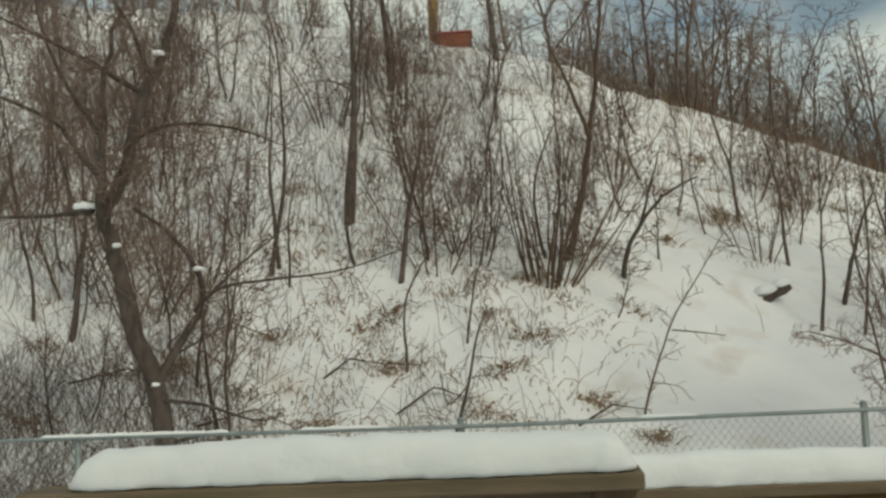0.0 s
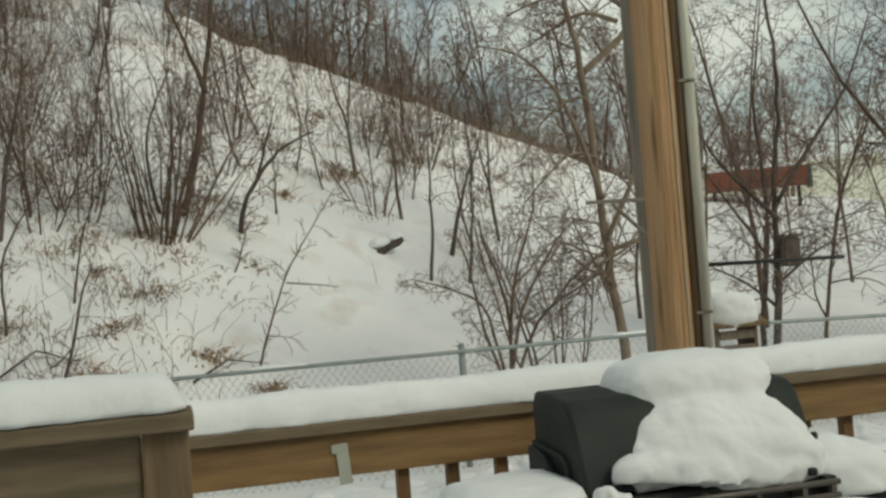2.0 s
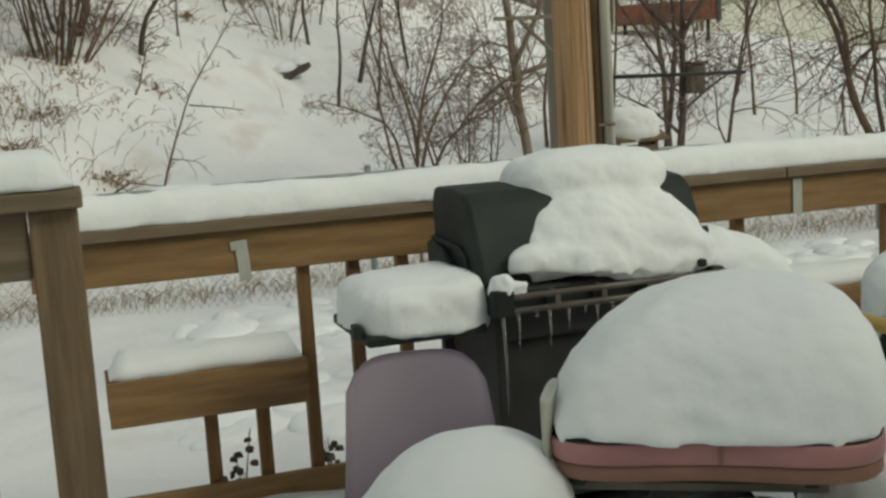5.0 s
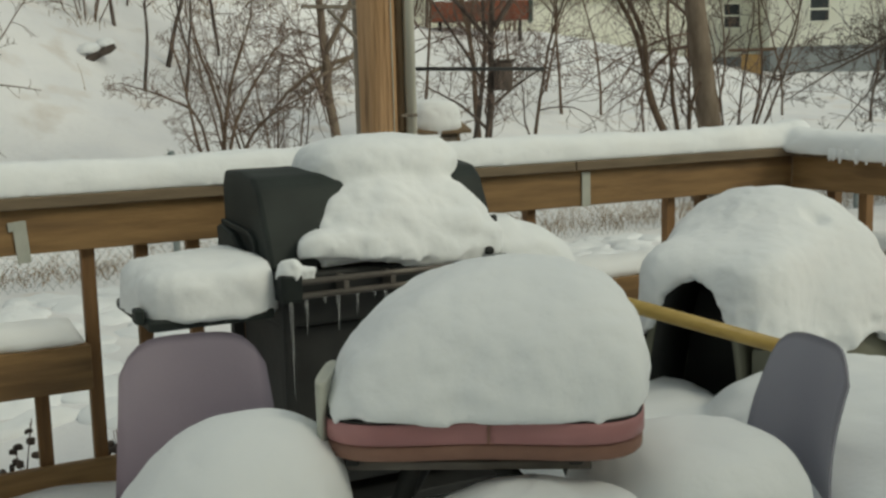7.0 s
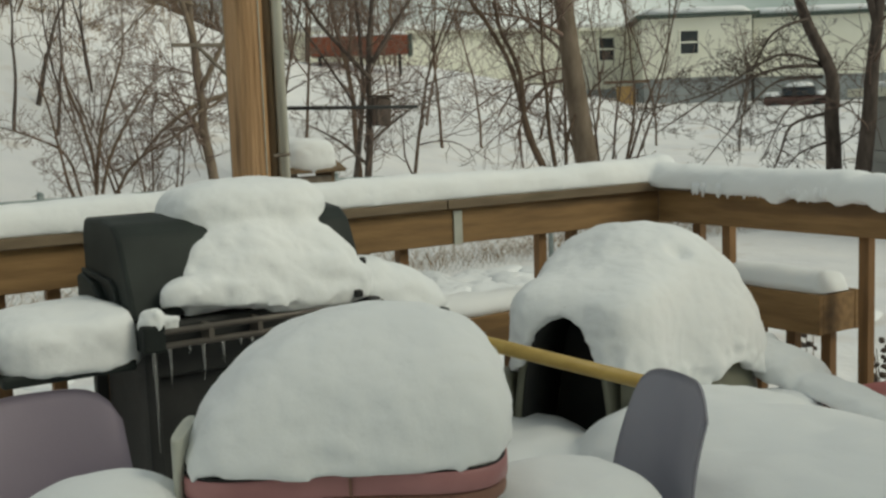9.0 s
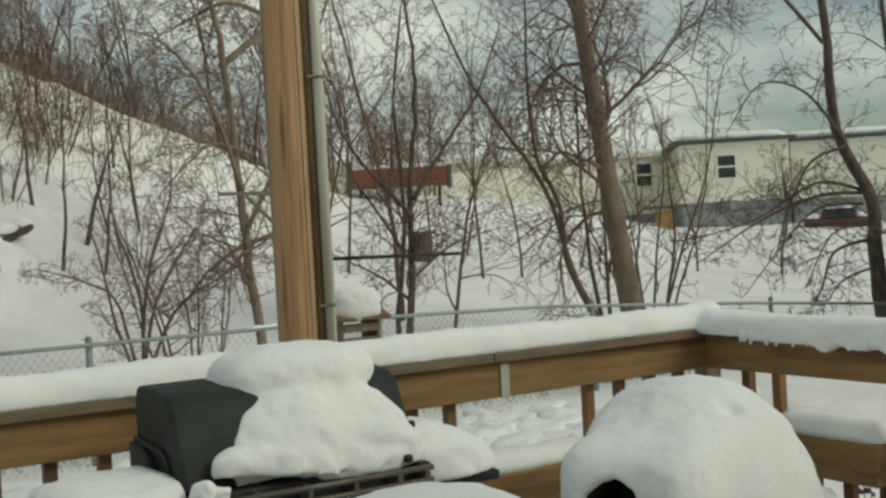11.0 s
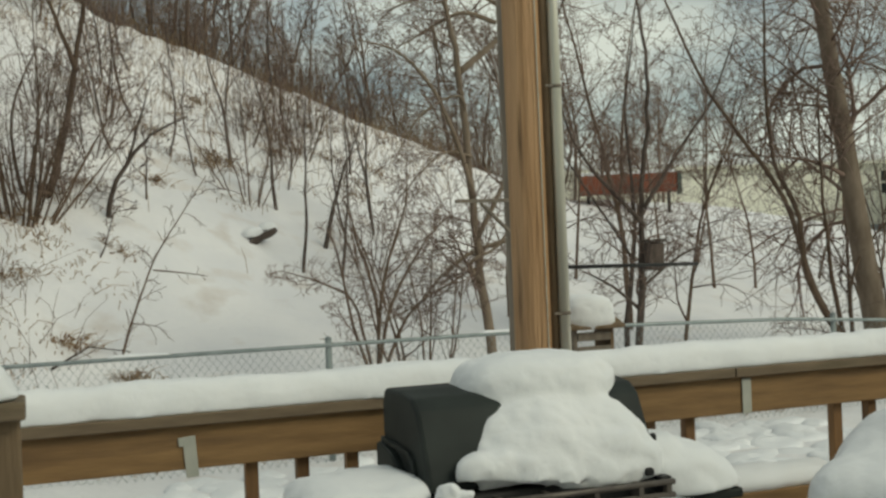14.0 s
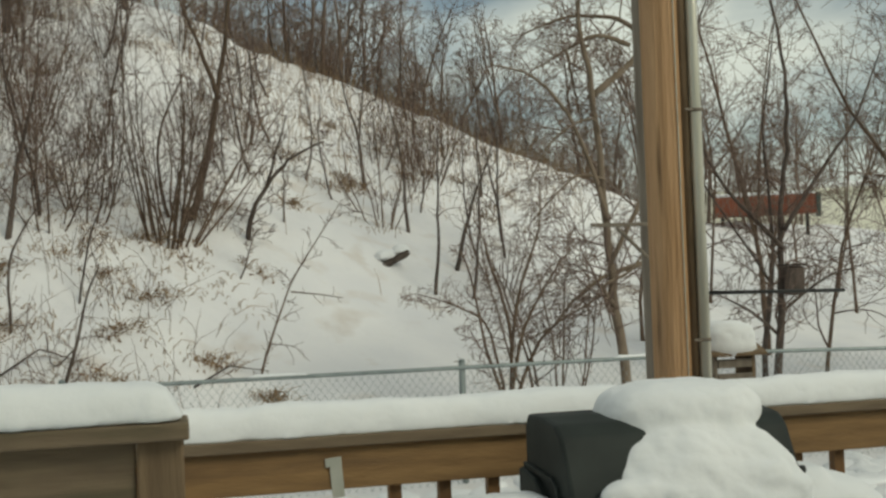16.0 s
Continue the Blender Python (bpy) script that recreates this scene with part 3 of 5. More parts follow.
# ---- furniture ----
def shell_chair(name, at, turn, mat, label, group="plastic shell chairs"):
    """Stacking chair: curved shell with back and seat, four steel legs. Faces -y when turn is 0."""
    ob = thing(name, at, label, "chair", group)
    ob.rotation_euler = (0, 0, radians(turn))
    def sheet(f, n, m, t):
        V, F = [], []
        for s in (0, 1):
            for i in range(n + 1):
                for j in range(m + 1):
                    p, nn = f(i / n, j / m)
                    V.append(Vector(p) - Vector(nn) * (t * s))
        k = (n + 1) * (m + 1)
        for i in range(n):
            for j in range(m):
                o = i * (m + 1) + j
                F.append((o, o + 1, o + m + 2, o + m + 1))
                F.append((k + o, k + o + m + 1, k + o + m + 2, k + o + 1))
        rim = [i * (m + 1) for i in range(n + 1)] + [n * (m + 1) + j for j in range(1, m + 1)] + [i * (m + 1) + m for i in range(n - 1, -1, -1)] + [j for j in range(m - 1, 0, -1)]
        for a, b in zip(rim, rim[1:] + rim[:1]):
            F.append((a, k + a, k + b, b))
        return V, F
    def back(u, v):
        s = 2 * v - 1
        top = 0.77 - 0.07 * abs(s) ** 5
        z = 0.40 + (top - 0.40) * u
        x = s * (0.178 - 0.028 * u)
        y = 0.17 + 0.05 * u - 0.035 * s ** 2 - 0.02 * math.sin(math.pi * u)
        return (x, y, z), (0, -1, 0.1)
    def seat(u, v):
        x = (2 * v - 1) * (0.18 + 0.01 * u)
        y = 0.17 - 0.36 * u
        z = 0.41 - 0.03 * math.sin(math.pi * u) - 0.02 * u ** 4 + 0.02 * (2 * v - 1) ** 2
        return (x, y, z), (0, 0, 1)
    part("backrest", sheet(back, 20, 14, 0.006), mat, ob)
    part("seat", sheet(seat, 14, 12, 0.006), mat, ob)
    for x in (-0.15, 0.15):
        for y in (-0.15, 0.13):
            part("leg", tube([(x * 0.8, y * 0.8, 0.385), (x, y, 0.30), (x * 1.2, y * 1.25, 0.0)], 0.011, 8), GALV, ob)
    return ob


shell_chair("shell_chair", (0.30, 1.46, -0.008), -10, PURPLE, "mauve plastic shell chair with snow heaped on its seat")
shell_chair("shell_chair", (1.370, 1.185, -0.075), -103, LILAC, "grey-lilac plastic shell chair seen beside the igloo")
melded(snow_on("chair_snow", "smooth dome of snow on the seat of the mauve chair", mound((0.265, 1.31, 0.40), 0.225, 0.21, 0.265, seed=11, square=2.3, round_by=0.90, lean=(0.105, 0.04), rough=0.03)), 0.012, 3, 0.006, 0.06)
melded(snow_on("chair_snow", "low dome of snow on the seat of the lilac chair", mound((1.225, 1.15, 0.345), 0.245, 0.23, 0.20, seed=12, square=2.6, rough=0.04)), 0.012, 3, 0.006, 0.06)

table = thing("child_table", (0.816, 1.279, 0), "small low table with pink edge and folding legs, loaded with snow", "table")
table.rotation_euler = (0, 0, radians(-31))


def slab_round(cx, cy, rx, ry, z0, z1, square=4.5, n=72, wave=0.0):
    bm = bmesh.new()
    def ring(z, k):
        out = []
        for j in range(n):
            p = 2 * math.pi * j / n
            c, s = math.cos(p), math.sin(p)
            q = (abs(c) ** square + abs(s) ** square) ** (-1 / square) * k
            x = rx * q * c
            dip = wave * (max(0.0, -s) ** 2) * math.cos(2.2 * x / rx)
            out.append(bm.verts.new((cx + x, cy + ry * q * s - dip, z)))
        return out
    rings = [ring(z0, 0.985), ring(z0 + 0.005, 1.0), ring(z1 - 0.005, 1.0), ring(z1, 0.985)]
    bm.faces.new(rings[0][::-1])
    bm.faces.new(rings[-1])
    for a, b in zip(rings, rings[1:]):
        for j in range(n):
            bm.faces.new((a[j], a[(j + 1) % n], b[(j + 1) % n], b[j]))
    for f in bm.faces:
        f.smooth = len(f.verts) == 4
    return bm


part("tabletop", slab_round(0, 0, 0.305, 0.25, 0.622, 0.662, wave=-0.022), PINK, table, "pink laminate table edge")
part("underside", slab_round(0, 0, 0.302, 0.246, 0.592, 0.621, wave=-0.022), PINKDARK, table, "worn brown board under the top")
part("top_surface", slab_round(0, 0, 0.302, 0.246, 0.6625, 0.667, wave=-0.022), BLACKMATT, table)
for x0, y0, x1, y1 in ((0.0, -0.15, 0.46, -0.10), (-0.05, 0.15, -0.40, 0.12), (0.12, 0.17, 0.34, 0.16), (-0.12, -0.14, -0.30, -0.05)):
    part("leg", tube([(x0, y0, 0.60), (x1, y1, 0.02)], 0.019, 10), BLACKMATT, table)
for y in (-0.16, -0.08, 0.0, 0.08, 0.16):
    part("slat", box(-0.27, 0.2, y - 0.012, y + 0.012, 0.555, 0.572, 0.003), RAILMETAL, table)
for x in (-0.24, 0.17):
    part("slat_bearer", box(x - 0.012, x + 0.012, -0.2, 0.2, 0.5725, 0.591, 0.003), BLACKMATT, table)
part("edge_joint", box(0.01, 0.016, -0.236, -0.226, 0.626, 0.660, 0.001), PINKDARK, table)
part("end_rim", slab_round(-0.296, -0.11, 0.012, 0.088, 0.60, 0.730, 3.0, 40), STRAP, table, "pale grey raised end rim")
melded(snow_on("table_snow", "huge smooth dome of snow on the small table", mound((0.822, 1.282, 0.667), 0.309, 0.254, 0.25, rot=-31, seed=21, square=4.4, round_by=0.92, fall=0.88, lean=(0.058, 0.03), rough=0.04, ragged=0.03, skirt=0.004, rings=30, around=84)), 0.010, 2, 0.005, 0.03)

handle = thing("shovel_handle", (1.45, 1.55, 0.66), "yellow varnished wooden shovel handle leaning across the snow", "handle")
part("shaft", rel(tube([(1.23, 1.795, 0.776), (1.80, 1.316, 0.578)], 0.019, 12), Vector((1.45, 1.55, 0.66))), YELLOWWOOD, handle)

# ---- dog igloo ----
IG = Vector((2.505, 2.235, 0.0))
DOOR = Vector((-0.020, 0.020, 0.0))     # the entrance sits a little off the middle
igloo = thing("dog_igloo", IG, "dark green-grey plastic igloo doghouse under a heap of snow", "doghouse")
ENT = 206.0        # the way the entrance looks, degrees from +x


def dome(r, h, z0, thick, cut):
    """Dome shell, open towards the entrance."""
    V, F, n, m = [], [], 18, 64
    for s in (0, 1):
        k = 1 - thick * s / r
        for i in range(n + 1):
            t = math.pi / 2 * i / n
            for j in range(m + 1):
                a = radians(ENT + cut) + (2 * math.pi - 2 * radians(cut)) * j / m
                rib = 1 + 0.008 * math.cos(12 * a)
                V.append(Vector((r * k * rib * math.cos(a) * math.cos(t) ** 0.8, r * k * rib * math.sin(a) * math.cos(t) ** 0.8, z0 + h * k * math.sin(t))))
    q = (n + 1) * (m + 1)
    for i in range(n):
        for j in range(m):
            o = i * (m + 1) + j
            F.append((o, o + 1, o + m + 2, o + m + 1))
            F.append((q + o, q + o + m + 1, q + o + m + 2, q + o + 1))
    return V, F


def arch(w, hgt, d0, d1, thick):
    """Entrance tunnel: arched shell from d0 to d1 along the entrance's way."""
    e, s = Vector((math.cos(radians(ENT)), math.sin(radians(ENT)), 0)), Vector((-math.sin(radians(ENT)), math.cos(radians(ENT)), 0))
    V, F, n = [], [], 28
    prof = []
    for i in range(n + 1):
        t = math.pi * i / n
        c, z = math.cos(t), math.sin(t)
        prof.append((math.copysign(abs(c) ** 0.7, c), z ** 0.85))
    for d, k in ((d0, 1), (d1, 1), (d1, 0), (d0, 0)):
        for c, z in prof:
            ww, hh = (w + thick, hgt + thick) if k else (w, hgt)
            V.append(e * d + s * (c * ww) + Vector((0, 0, z * hh)) + DOOR)
    q = n + 1
    for a in range(4):
        b = (a + 1) % 4
        for i in range(n):
            F.append((a * q + i, b * q + i, b * q + i + 1, a * q + i + 1))
    return V, F


def arch_plate(w, hgt, d):
    V, F = arch(w, hgt, d, d + 0.01, 0.0)
    n = len(V) // 4
    return V[:2 * n], [tuple(range(n)), tuple(range(2 * n - 1, n - 1, -1))] + [(i, i + 1, n + i + 1, n + i) for i in range(n - 1)]


part("base", tube([(0, 0, 0.0), (0, 0, 0.20), (0, 0, 0.215)], [0.43, 0.445, 0.43], 48), IGLOO, igloo)
part("dome", dome(0.405, 0.50, 0.20, 0.02, 26), IGLOO, igloo)
part("entrance_tunnel", arch(0.158, 0.672, 0.36, 0.60, 0.022), IGLOO, igloo, "dark arched doghouse entrance")
# Two added black pieces stand in for the shade inside the tunnel.
part("tunnel_shade", arch(0.152, 0.666, 0.30, 0.592, 0.005), BLACKMATT, igloo, "black inner skin standing in for shade in the entrance")
part("inner_shade_plate", arch_plate(0.151, 0.665, 0.31), BLACKMATT, igloo, "black plate standing in for the dark inside of the igloo")
ex0, ey0 = math.cos(radians(ENT)), math.sin(radians(ENT))
for side in (-1, 1):
    sx, sy = -math.sin(radians(ENT)) * 0.214 * side, math.cos(radians(ENT)) * 0.214 * side
    cx, cy = math.cos(radians(ENT)) * 0.60 + DOOR.x + sx, math.sin(radians(ENT)) * 0.60 + DOOR.y + sy
    jamb = part("door_jamb", box(-0.10, 0.0, -0.034, 0.034, 0.0, 0.47, 0.012), IGLOO, igloo)
    jamb.location, jamb.rotation_euler = (cx - 0.012 * ex0, cy - 0.012 * ey0, 0.0), (0, 0, radians(ENT))
ex, ey = math.cos(radians(ENT)), math.sin(radians(ENT))


def igloo_hood():
    """Shell of snow over dome and entrance tunnel, one smooth form, open at the arch of the entrance."""
    e, sd_, up = Vector((ex, ey, 0)), Vector((-ey, ex, 0)), Vector((0, 0, 1))
    zc, n, m = 0.43, 84, 264
    mid = IG + Vector((0, 0, zc))
    layers = ([], [])
    for i in range(n + 1):
        for j in range(m):
            a = 2 * math.pi * j / m
            low = -7 + 16 * max(0.0, math.cos(a)) ** 6 + 11 * math.exp(-((a - 1.2) / 0.28) ** 2)
            el = radians(low + (89.9 - low) * i / n)
            de, ds, dz = math.cos(el) * math.cos(a), math.cos(el) * math.sin(a), math.sin(el)
            hump = ((abs(de) / 0.425) ** 2 + (abs(ds) / 0.425) ** 2 + (max(dz, 0) / 0.445) ** 1.9) ** -0.5
            r = hump
            if de > 0:
                tunnel = ((de / 0.640) ** 6 + (abs(ds) / 0.250) ** 6 + (max(dz, 0) / 0.330) ** 6) ** (-1 / 6)
                r = (hump ** 7 + min(tunnel, 0.80) ** 7) ** (1 / 7)
            way = e * de + sd_ * ds + up * dz
            g = 0.014 * lumps(way * r, 5, 31) + 0.008 * lumps(way * r, 12, 32) + (0.022 * lumps(way * r, 24, 33) if i < 9 else 0.0)
            dent = 0.035 * math.exp(-((de - 0.36) ** 2 + (ds - 0.42) ** 2 + (dz - 0.80) ** 2) / 0.006)
            for k, layer in enumerate(layers):
                layer.append(way * (r + g - dent - 0.045 * k))
    kept = []
    for i in range(n):
        for j in range(m):
            q = (i * m + j, i * m + (j + 1) % m, (i + 1) * m + (j + 1) % m, (i + 1) * m + j)
            c = sum((layers[0][k] for k in q), Vector()) / 4
            across, tall = abs((c - DOOR).dot(sd_)), c.z + zc
            rag = 0.035 * lumps(c, 20, 5)
            if not (c.dot(e) > 0.40 and (across / 0.165) ** 2.6 + (tall / 0.668) ** 2.6 < 1.0 + rag):
                kept.append(q)
    size = n * m + m
    once = collections.Counter()
    for q in kept:
        for k in range(4):
            once[tuple(sorted((q[k], q[(k + 1) % 4])))] += 1
    F = list(kept) + [tuple(size + k for k in q[::-1]) for q in kept]
    for q in kept:
        for k in range(4):
            u, v = q[k], q[(k + 1) % 4]
            if once[tuple(sorted((u, v)))] == 1:
                F.append((v, u, size + u, size + v))
    return [mid + v for v in layers[0] + layers[1]], F


melded(snow_on("igloo_snow", "deep rounded hood of snow over the igloo and its entrance", igloo_hood()), 0.010, 3, 0.008, 0.035)
melded(snow_on("deck_drift", "snow banked against the foot of the igloo and between the chairs", joined(
    mound((2.60, 1.76, 0.0), 0.34, 0.20, 0.36, seed=39, rough=0.06),
    mound((2.17, 1.60, 0.0), 0.50, 0.34, 0.45, seed=33, rough=0.06),
    mound((2.0, 0.95, 0.0), 0.62, 0.62, 0.455, seed=34, rough=0.05, rings=26, lean=(-0.05, 0.1)),
    mound((2.04, 1.26, 0.0), 0.50, 0.50, 0.468, seed=43, rough=0.05, rings=26),
    mound((1.79, 2.06, 0.0), 0.37, 0.42, 0.335, seed=35, rough=0.06))), 0.018, 5, 0.012, 0.10)
snow_on("deck_drift", "pointed snow heap on the deck under the table", mound((0.79, 1.05, 0.0), 0.40, 0.26, 0.553, rot=-31, seed=36, round_by=1.0, fall=0.85, rough=0.05))
melded(snow_on("deck_drift", "tongue of snow sliding off the igloo towards the toy tub", joined(
    snow_strip((2.85, 2.16, 0.40), (2.80, 1.72, 0.345), 0.25, 0.10, 6, ends=0.12),
    snow_strip((2.84, 1.92, 0.350), (2.70, 1.30, 0.318), 0.17, 0.06, 7, ends=0.25),
    mound((2.90, 2.10, 0.36), 0.10, 0.13, 0.12, seed=52, rough=0.1))), 0.011, 4, 0.014, 0.05)
sled = thing("red_tub", (3.0, 1.42, 0.1), "faded red plastic toy tub half covered with snow", "toy tub")
S0 = Vector((3.0, 1.42, 0.1))
part("tub_side", shifted(slab_round(2.97, 1.30, 0.30, 0.42, 0.08, 0.285, 3.0), S0), RED, sled)
part("tub_rim", shifted(slab_round(2.97, 1.30, 0.32, 0.44, 0.286, 0.318, 3.0), S0), RED, sled)

# ---- poles ----
pole = thing("utility_pole", (2.065, 4.46, -0.33), "tall brown wooden utility pole with cracked grain", "pole")
P0 = Vector((2.065, 4.46, -0.33))


def timber(x, y, z0, z1, r0, r1, lean, sides=28, seed=0, step=0.12):
    V, F = [], []
    n = int((z1 - z0) / step)
    for i in range(n + 1):
        z = z0 + (z1 - z0) * i / n
        r = r0 + (r1 - r0) * i / n
        for k in range(sides):
            a = 2 * math.pi * k / sides
            g = 0.035 * lumps((math.cos(a) * 2.2, math.sin(a) * 2.2, z * 0.25), 1.6, seed) + 0.16 * min(0, lumps((math.cos(a) * 5, math.sin(a) * 5, z * 0.16), 1.9, seed + 3) + 0.22)
            V.append(Vector((x + lean[0] * (z - z0) + r * (1 + g) * math.cos(a), y + lean[1] * (z - z0) + r * (1 + g) * math.sin(a), z)))
    for i in range(n):
        for k in range(sides):
            k2 = (k + 1) % sides
            F.append((i * sides + k, i * sides + k2, (i + 1) * sides + k2, (i + 1) * sides + k))
    F.append(tuple(n * sides + k for k in range(sides)))
    return V, F


part("pole_shaft", rel(timber(2.075, 4.48, -0.4, 9.0, 0.099, 0.086, (-0.003, 0), 72, 2, 0.08), P0), POLEWOOD, pole)
part("ground_wire", rel(tube([(2.105 - 0.003 * z, 4.383, z) for z in (-0.3, 0.6, 1.4, 2.2, 3.0, 7.0)], 0.003, 6), P0), STRAP, pole, "thin pale ground wire")
part("conduit", rel(tube([(2.198, 4.39, -0.3), (2.198, 4.39, 2.235), (2.195, 4.39, 7.5)], 0.028, 14), P0), CONDUIT, pole, "pale grey metal conduit")
# Narrow brown wood strip between the pole and the conduit.
part("wood_strip", rel(tube([(2.158, 4.425, -0.3), (2.155, 4.425, 7.5)], 0.030, 12), P0), POSTWOOD, pole)
for z in (1.118, 2.24, 4.1):
    part("clamp", rel(tube([(2.198, 4.39, z - 0.008), (2.198, 4.39, z + 0.008)], 0.0325, 14), P0), GREYPOLE, pole)
    part("clamp_ear", shifted(box(2.13, 2.168, 4.357, 4.362, z - 0.006, z + 0.006, 0.001), P0), GREYPOLE, pole)
part("side_bar", rel(tube([(2.22, 4.44, 1.343), (3.02, 4.46, 1.330)], 0.010, 6), P0), BLACKMATT, pole, "thin dark metal side bar")

grey_pole = thing("grey_pole", (2.93, 6.6, -0.33), "grey weathered wooden pole with a metal bracket", "pole")
G0 = Vector((2.93, 6.6, -0.33))
part("pole_shaft", rel(timber(2.98, 6.55, -0.4, 9.0, 0.13, 0.115, (-0.004, 0), seed=6), G0), GREYPOLE, grey_pole)
part("bracket_arm", shifted(box(2.42, 2.86, 6.40, 6.43, 1.775, 1.80, 0.003), G0), GREYPOLE, grey_pole, "grey bracket arm")
part("bracket_brace", rel(tube([(2.60, 6.41, 1.77), (2.86, 6.41, 1.52)], 0.013, 6), G0), GREYPOLE, grey_pole)
part("bracket_plate", shifted(box(2.845, 2.88, 6.395, 6.425, 1.30, 1.81, 0.003), G0), GREYPOLE, grey_pole)

# ---- bird table ----
bird = thing("bird_house", (2.56, 4.82, 0.9), "small roofed wooden bird house with snow on its roof", "bird house")
B0 = Vector((2.56, 4.82, 0.9))
part("floor_board", shifted(box(2.40, 2.68, 4.72, 4.95, 0.84, 0.86, 0.003), B0), GREYPOLE, bird)
part("side_wall", shifted(box(2.42, 2.44, 4.74, 4.93, 0.862, 1.00, 0.003), B0), GREYPOLE, bird)
part("side_wall", shifted(box(2.64, 2.66, 4.74, 4.93, 0.862, 1.00, 0.003), B0), POSTWOOD, bird)
part("front_rail", shifted(box(2.442, 2.638, 4.735, 4.755, 0.94, 0.985, 0.003), B0), GREYPOLE, bird)
part("front_rail", shifted(box(2.442, 2.638, 4.735, 4.755, 0.863, 0.91, 0.003), B0), GREYPOLE, bird)
part("roof", shifted(prism(((4.70, 1.002), (4.70, 1.02), (4.83, 1.07), (4.97, 1.02), (4.97, 1.002)), 2.38, 2.71, 0.004), B0), POSTWOOD, bird)
part("stand_post", shifted(box(2.52, 2.58, 4.80, 4.86, -0.38, 0.838, 0.003), B0), GREYPOLE, bird)
snow_on("bird_house_snow", "cap of snow on the bird house roof", mound((2.535, 4.835, 1.02), 0.145, 0.135, 0.165, seed=41, square=3.2, round_by=0.45, fall=0.5, rough=0.05))


def dry_plant(at, tall, seed, label):
    """Dead garden plant: stalks with dark seed heads."""
    g = random.Random(seed)
    ob = thing("dry_plant", at, label, "plant", "dead garden plants")
    for i in range(5):
        a, h = g.uniform(0, 6.28), tall * g.uniform(0.5, 1.0)
        d = Vector((math.cos(a) * 0.22 * g.random(), math.sin(a) * 0.22 * g.random(), 1)) * h
        part("stalk", tube([(0, 0, -0.08), d * 0.5 + Vector((g.gauss(0, 0.01), 0, 0)), d], [0.004, 0.003, 0.002], 4), TWIG, ob)
        for k in range(3):
            q = d * g.uniform(0.3, 1.0) + Vector((g.gauss(0, 0.03), g.gauss(0, 0.03), 0))
            part("dead_leaf", mound(q, 0.018, 0.012, 0.02, rot=g.uniform(0, 180), seed=i + k, rings=3, around=7, skirt=0.006), BARK, ob)


for px, py, t, s in ((0.22, 3.8, 0.42, 1), (4.2, 2.85, 0.62, 2), (4.35, 2.55, 0.55, 3), (4.1, 2.4, 0.6, 4), (4.5, 2.2, 0.7, 5), (0.6, 4.0, 0.25, 6)):
    dry_plant((px, py, height(px, py)), t, s, "dead garden plant with dark curled leaves in the snow")

# ---- chain-link fence ----
FENCE_Y, FENCE_Z = 9.0, 0.69
fence = thing("chain_link_fence", (2, FENCE_Y, 0), "galvanised chain-link fence with a round top rail", "fence")
K0 = Vector((2, FENCE_Y, 0))


def fence_top(x):
    return FENCE_Z + float(np.interp(x, (-9, -5.3, -1, 5, 7, 10, 14), (0.03, 0.03, -0.01, 0.0, -0.05, -0.24, -0.55)))


def fence_foot(x):
    return height(x, FENCE_Y) + 0.03


xs = [-9 + 0.5 * i for i in range(47)]
part("top_rail", rel(tube([(x, FENCE_Y, fence_top(x)) for x in xs], 0.018, 8), K0), GALV, fence)
for x in (-7.9, -4.58, -1.2, 2.17, 4.95, 7.6, 10.4, 13.2):
    part("post", rel(tube([(x, FENCE_Y + 0.03, -0.5), (x, FENCE_Y + 0.03, fence_top(x) + 0.05)], 0.03, 10), K0), GALV, fence)
    part("post_cap", rel(tube([(x, FENCE_Y + 0.03, fence_top(x) + 0.051), (x, FENCE_Y + 0.03, fence_top(x) + 0.075)], [0.034, 0.018], 10), K0), GALV, fence)
wires = []
for i in range(330):
    x = -9 + 0.07 * i
    for sgn in (-1, 1):
        a, b = fence_top(x), -0.45
        wires.append(tube([(x, FENCE_Y - 0.024 + 0.002 * sgn, a), (x + sgn * (a - b) * 0.8, FENCE_Y - 0.024 - 0.002 * sgn, b)], 0.0016, 3, cap=False))
tagged(part("wire_mesh", rel(joined(*wires), K0), GALV, fence, "diamond wire mesh"), kind="stuff")
snow_on("fence_snow", "lines of snow lying on the fence rail", joined(*[snow_strip((x, FENCE_Y, fence_top(x) + 0.012), (x + w, FENCE_Y, fence_top(x + w) + 0.012), 0.045, 0.025, x, ends=0.05) for x, w in ((-4.9, 1.7), (-2.6, 0.8), (0.3, 0.5), (3.6, 0.35))]))


# ---- trees ----
def wander(rng, start, way, length, r0, r1, steps, bend, rise, arc=0.0):
    """A limb that strays a little at each step, and bows steadily by arc."""
    bow = Vector((rng.gauss(0, arc), rng.gauss(0, arc), rng.gauss(0, arc))) if arc else Vector()
    pts, p, d = [Vector(start)], Vector(start), Vector(way).normalized()
    for i in range(steps):
        d = (d + Vector((rng.gauss(0, bend), rng.gauss(0, bend), rng.gauss(0, bend * 0.6) + rise)) + bow).normalized()
        p = p + d * (length / steps)
        pts.append(p.copy())
    return pts, [r0 + (r1 - r0) * (i / steps) ** 0.9 for i in range(steps + 1)]


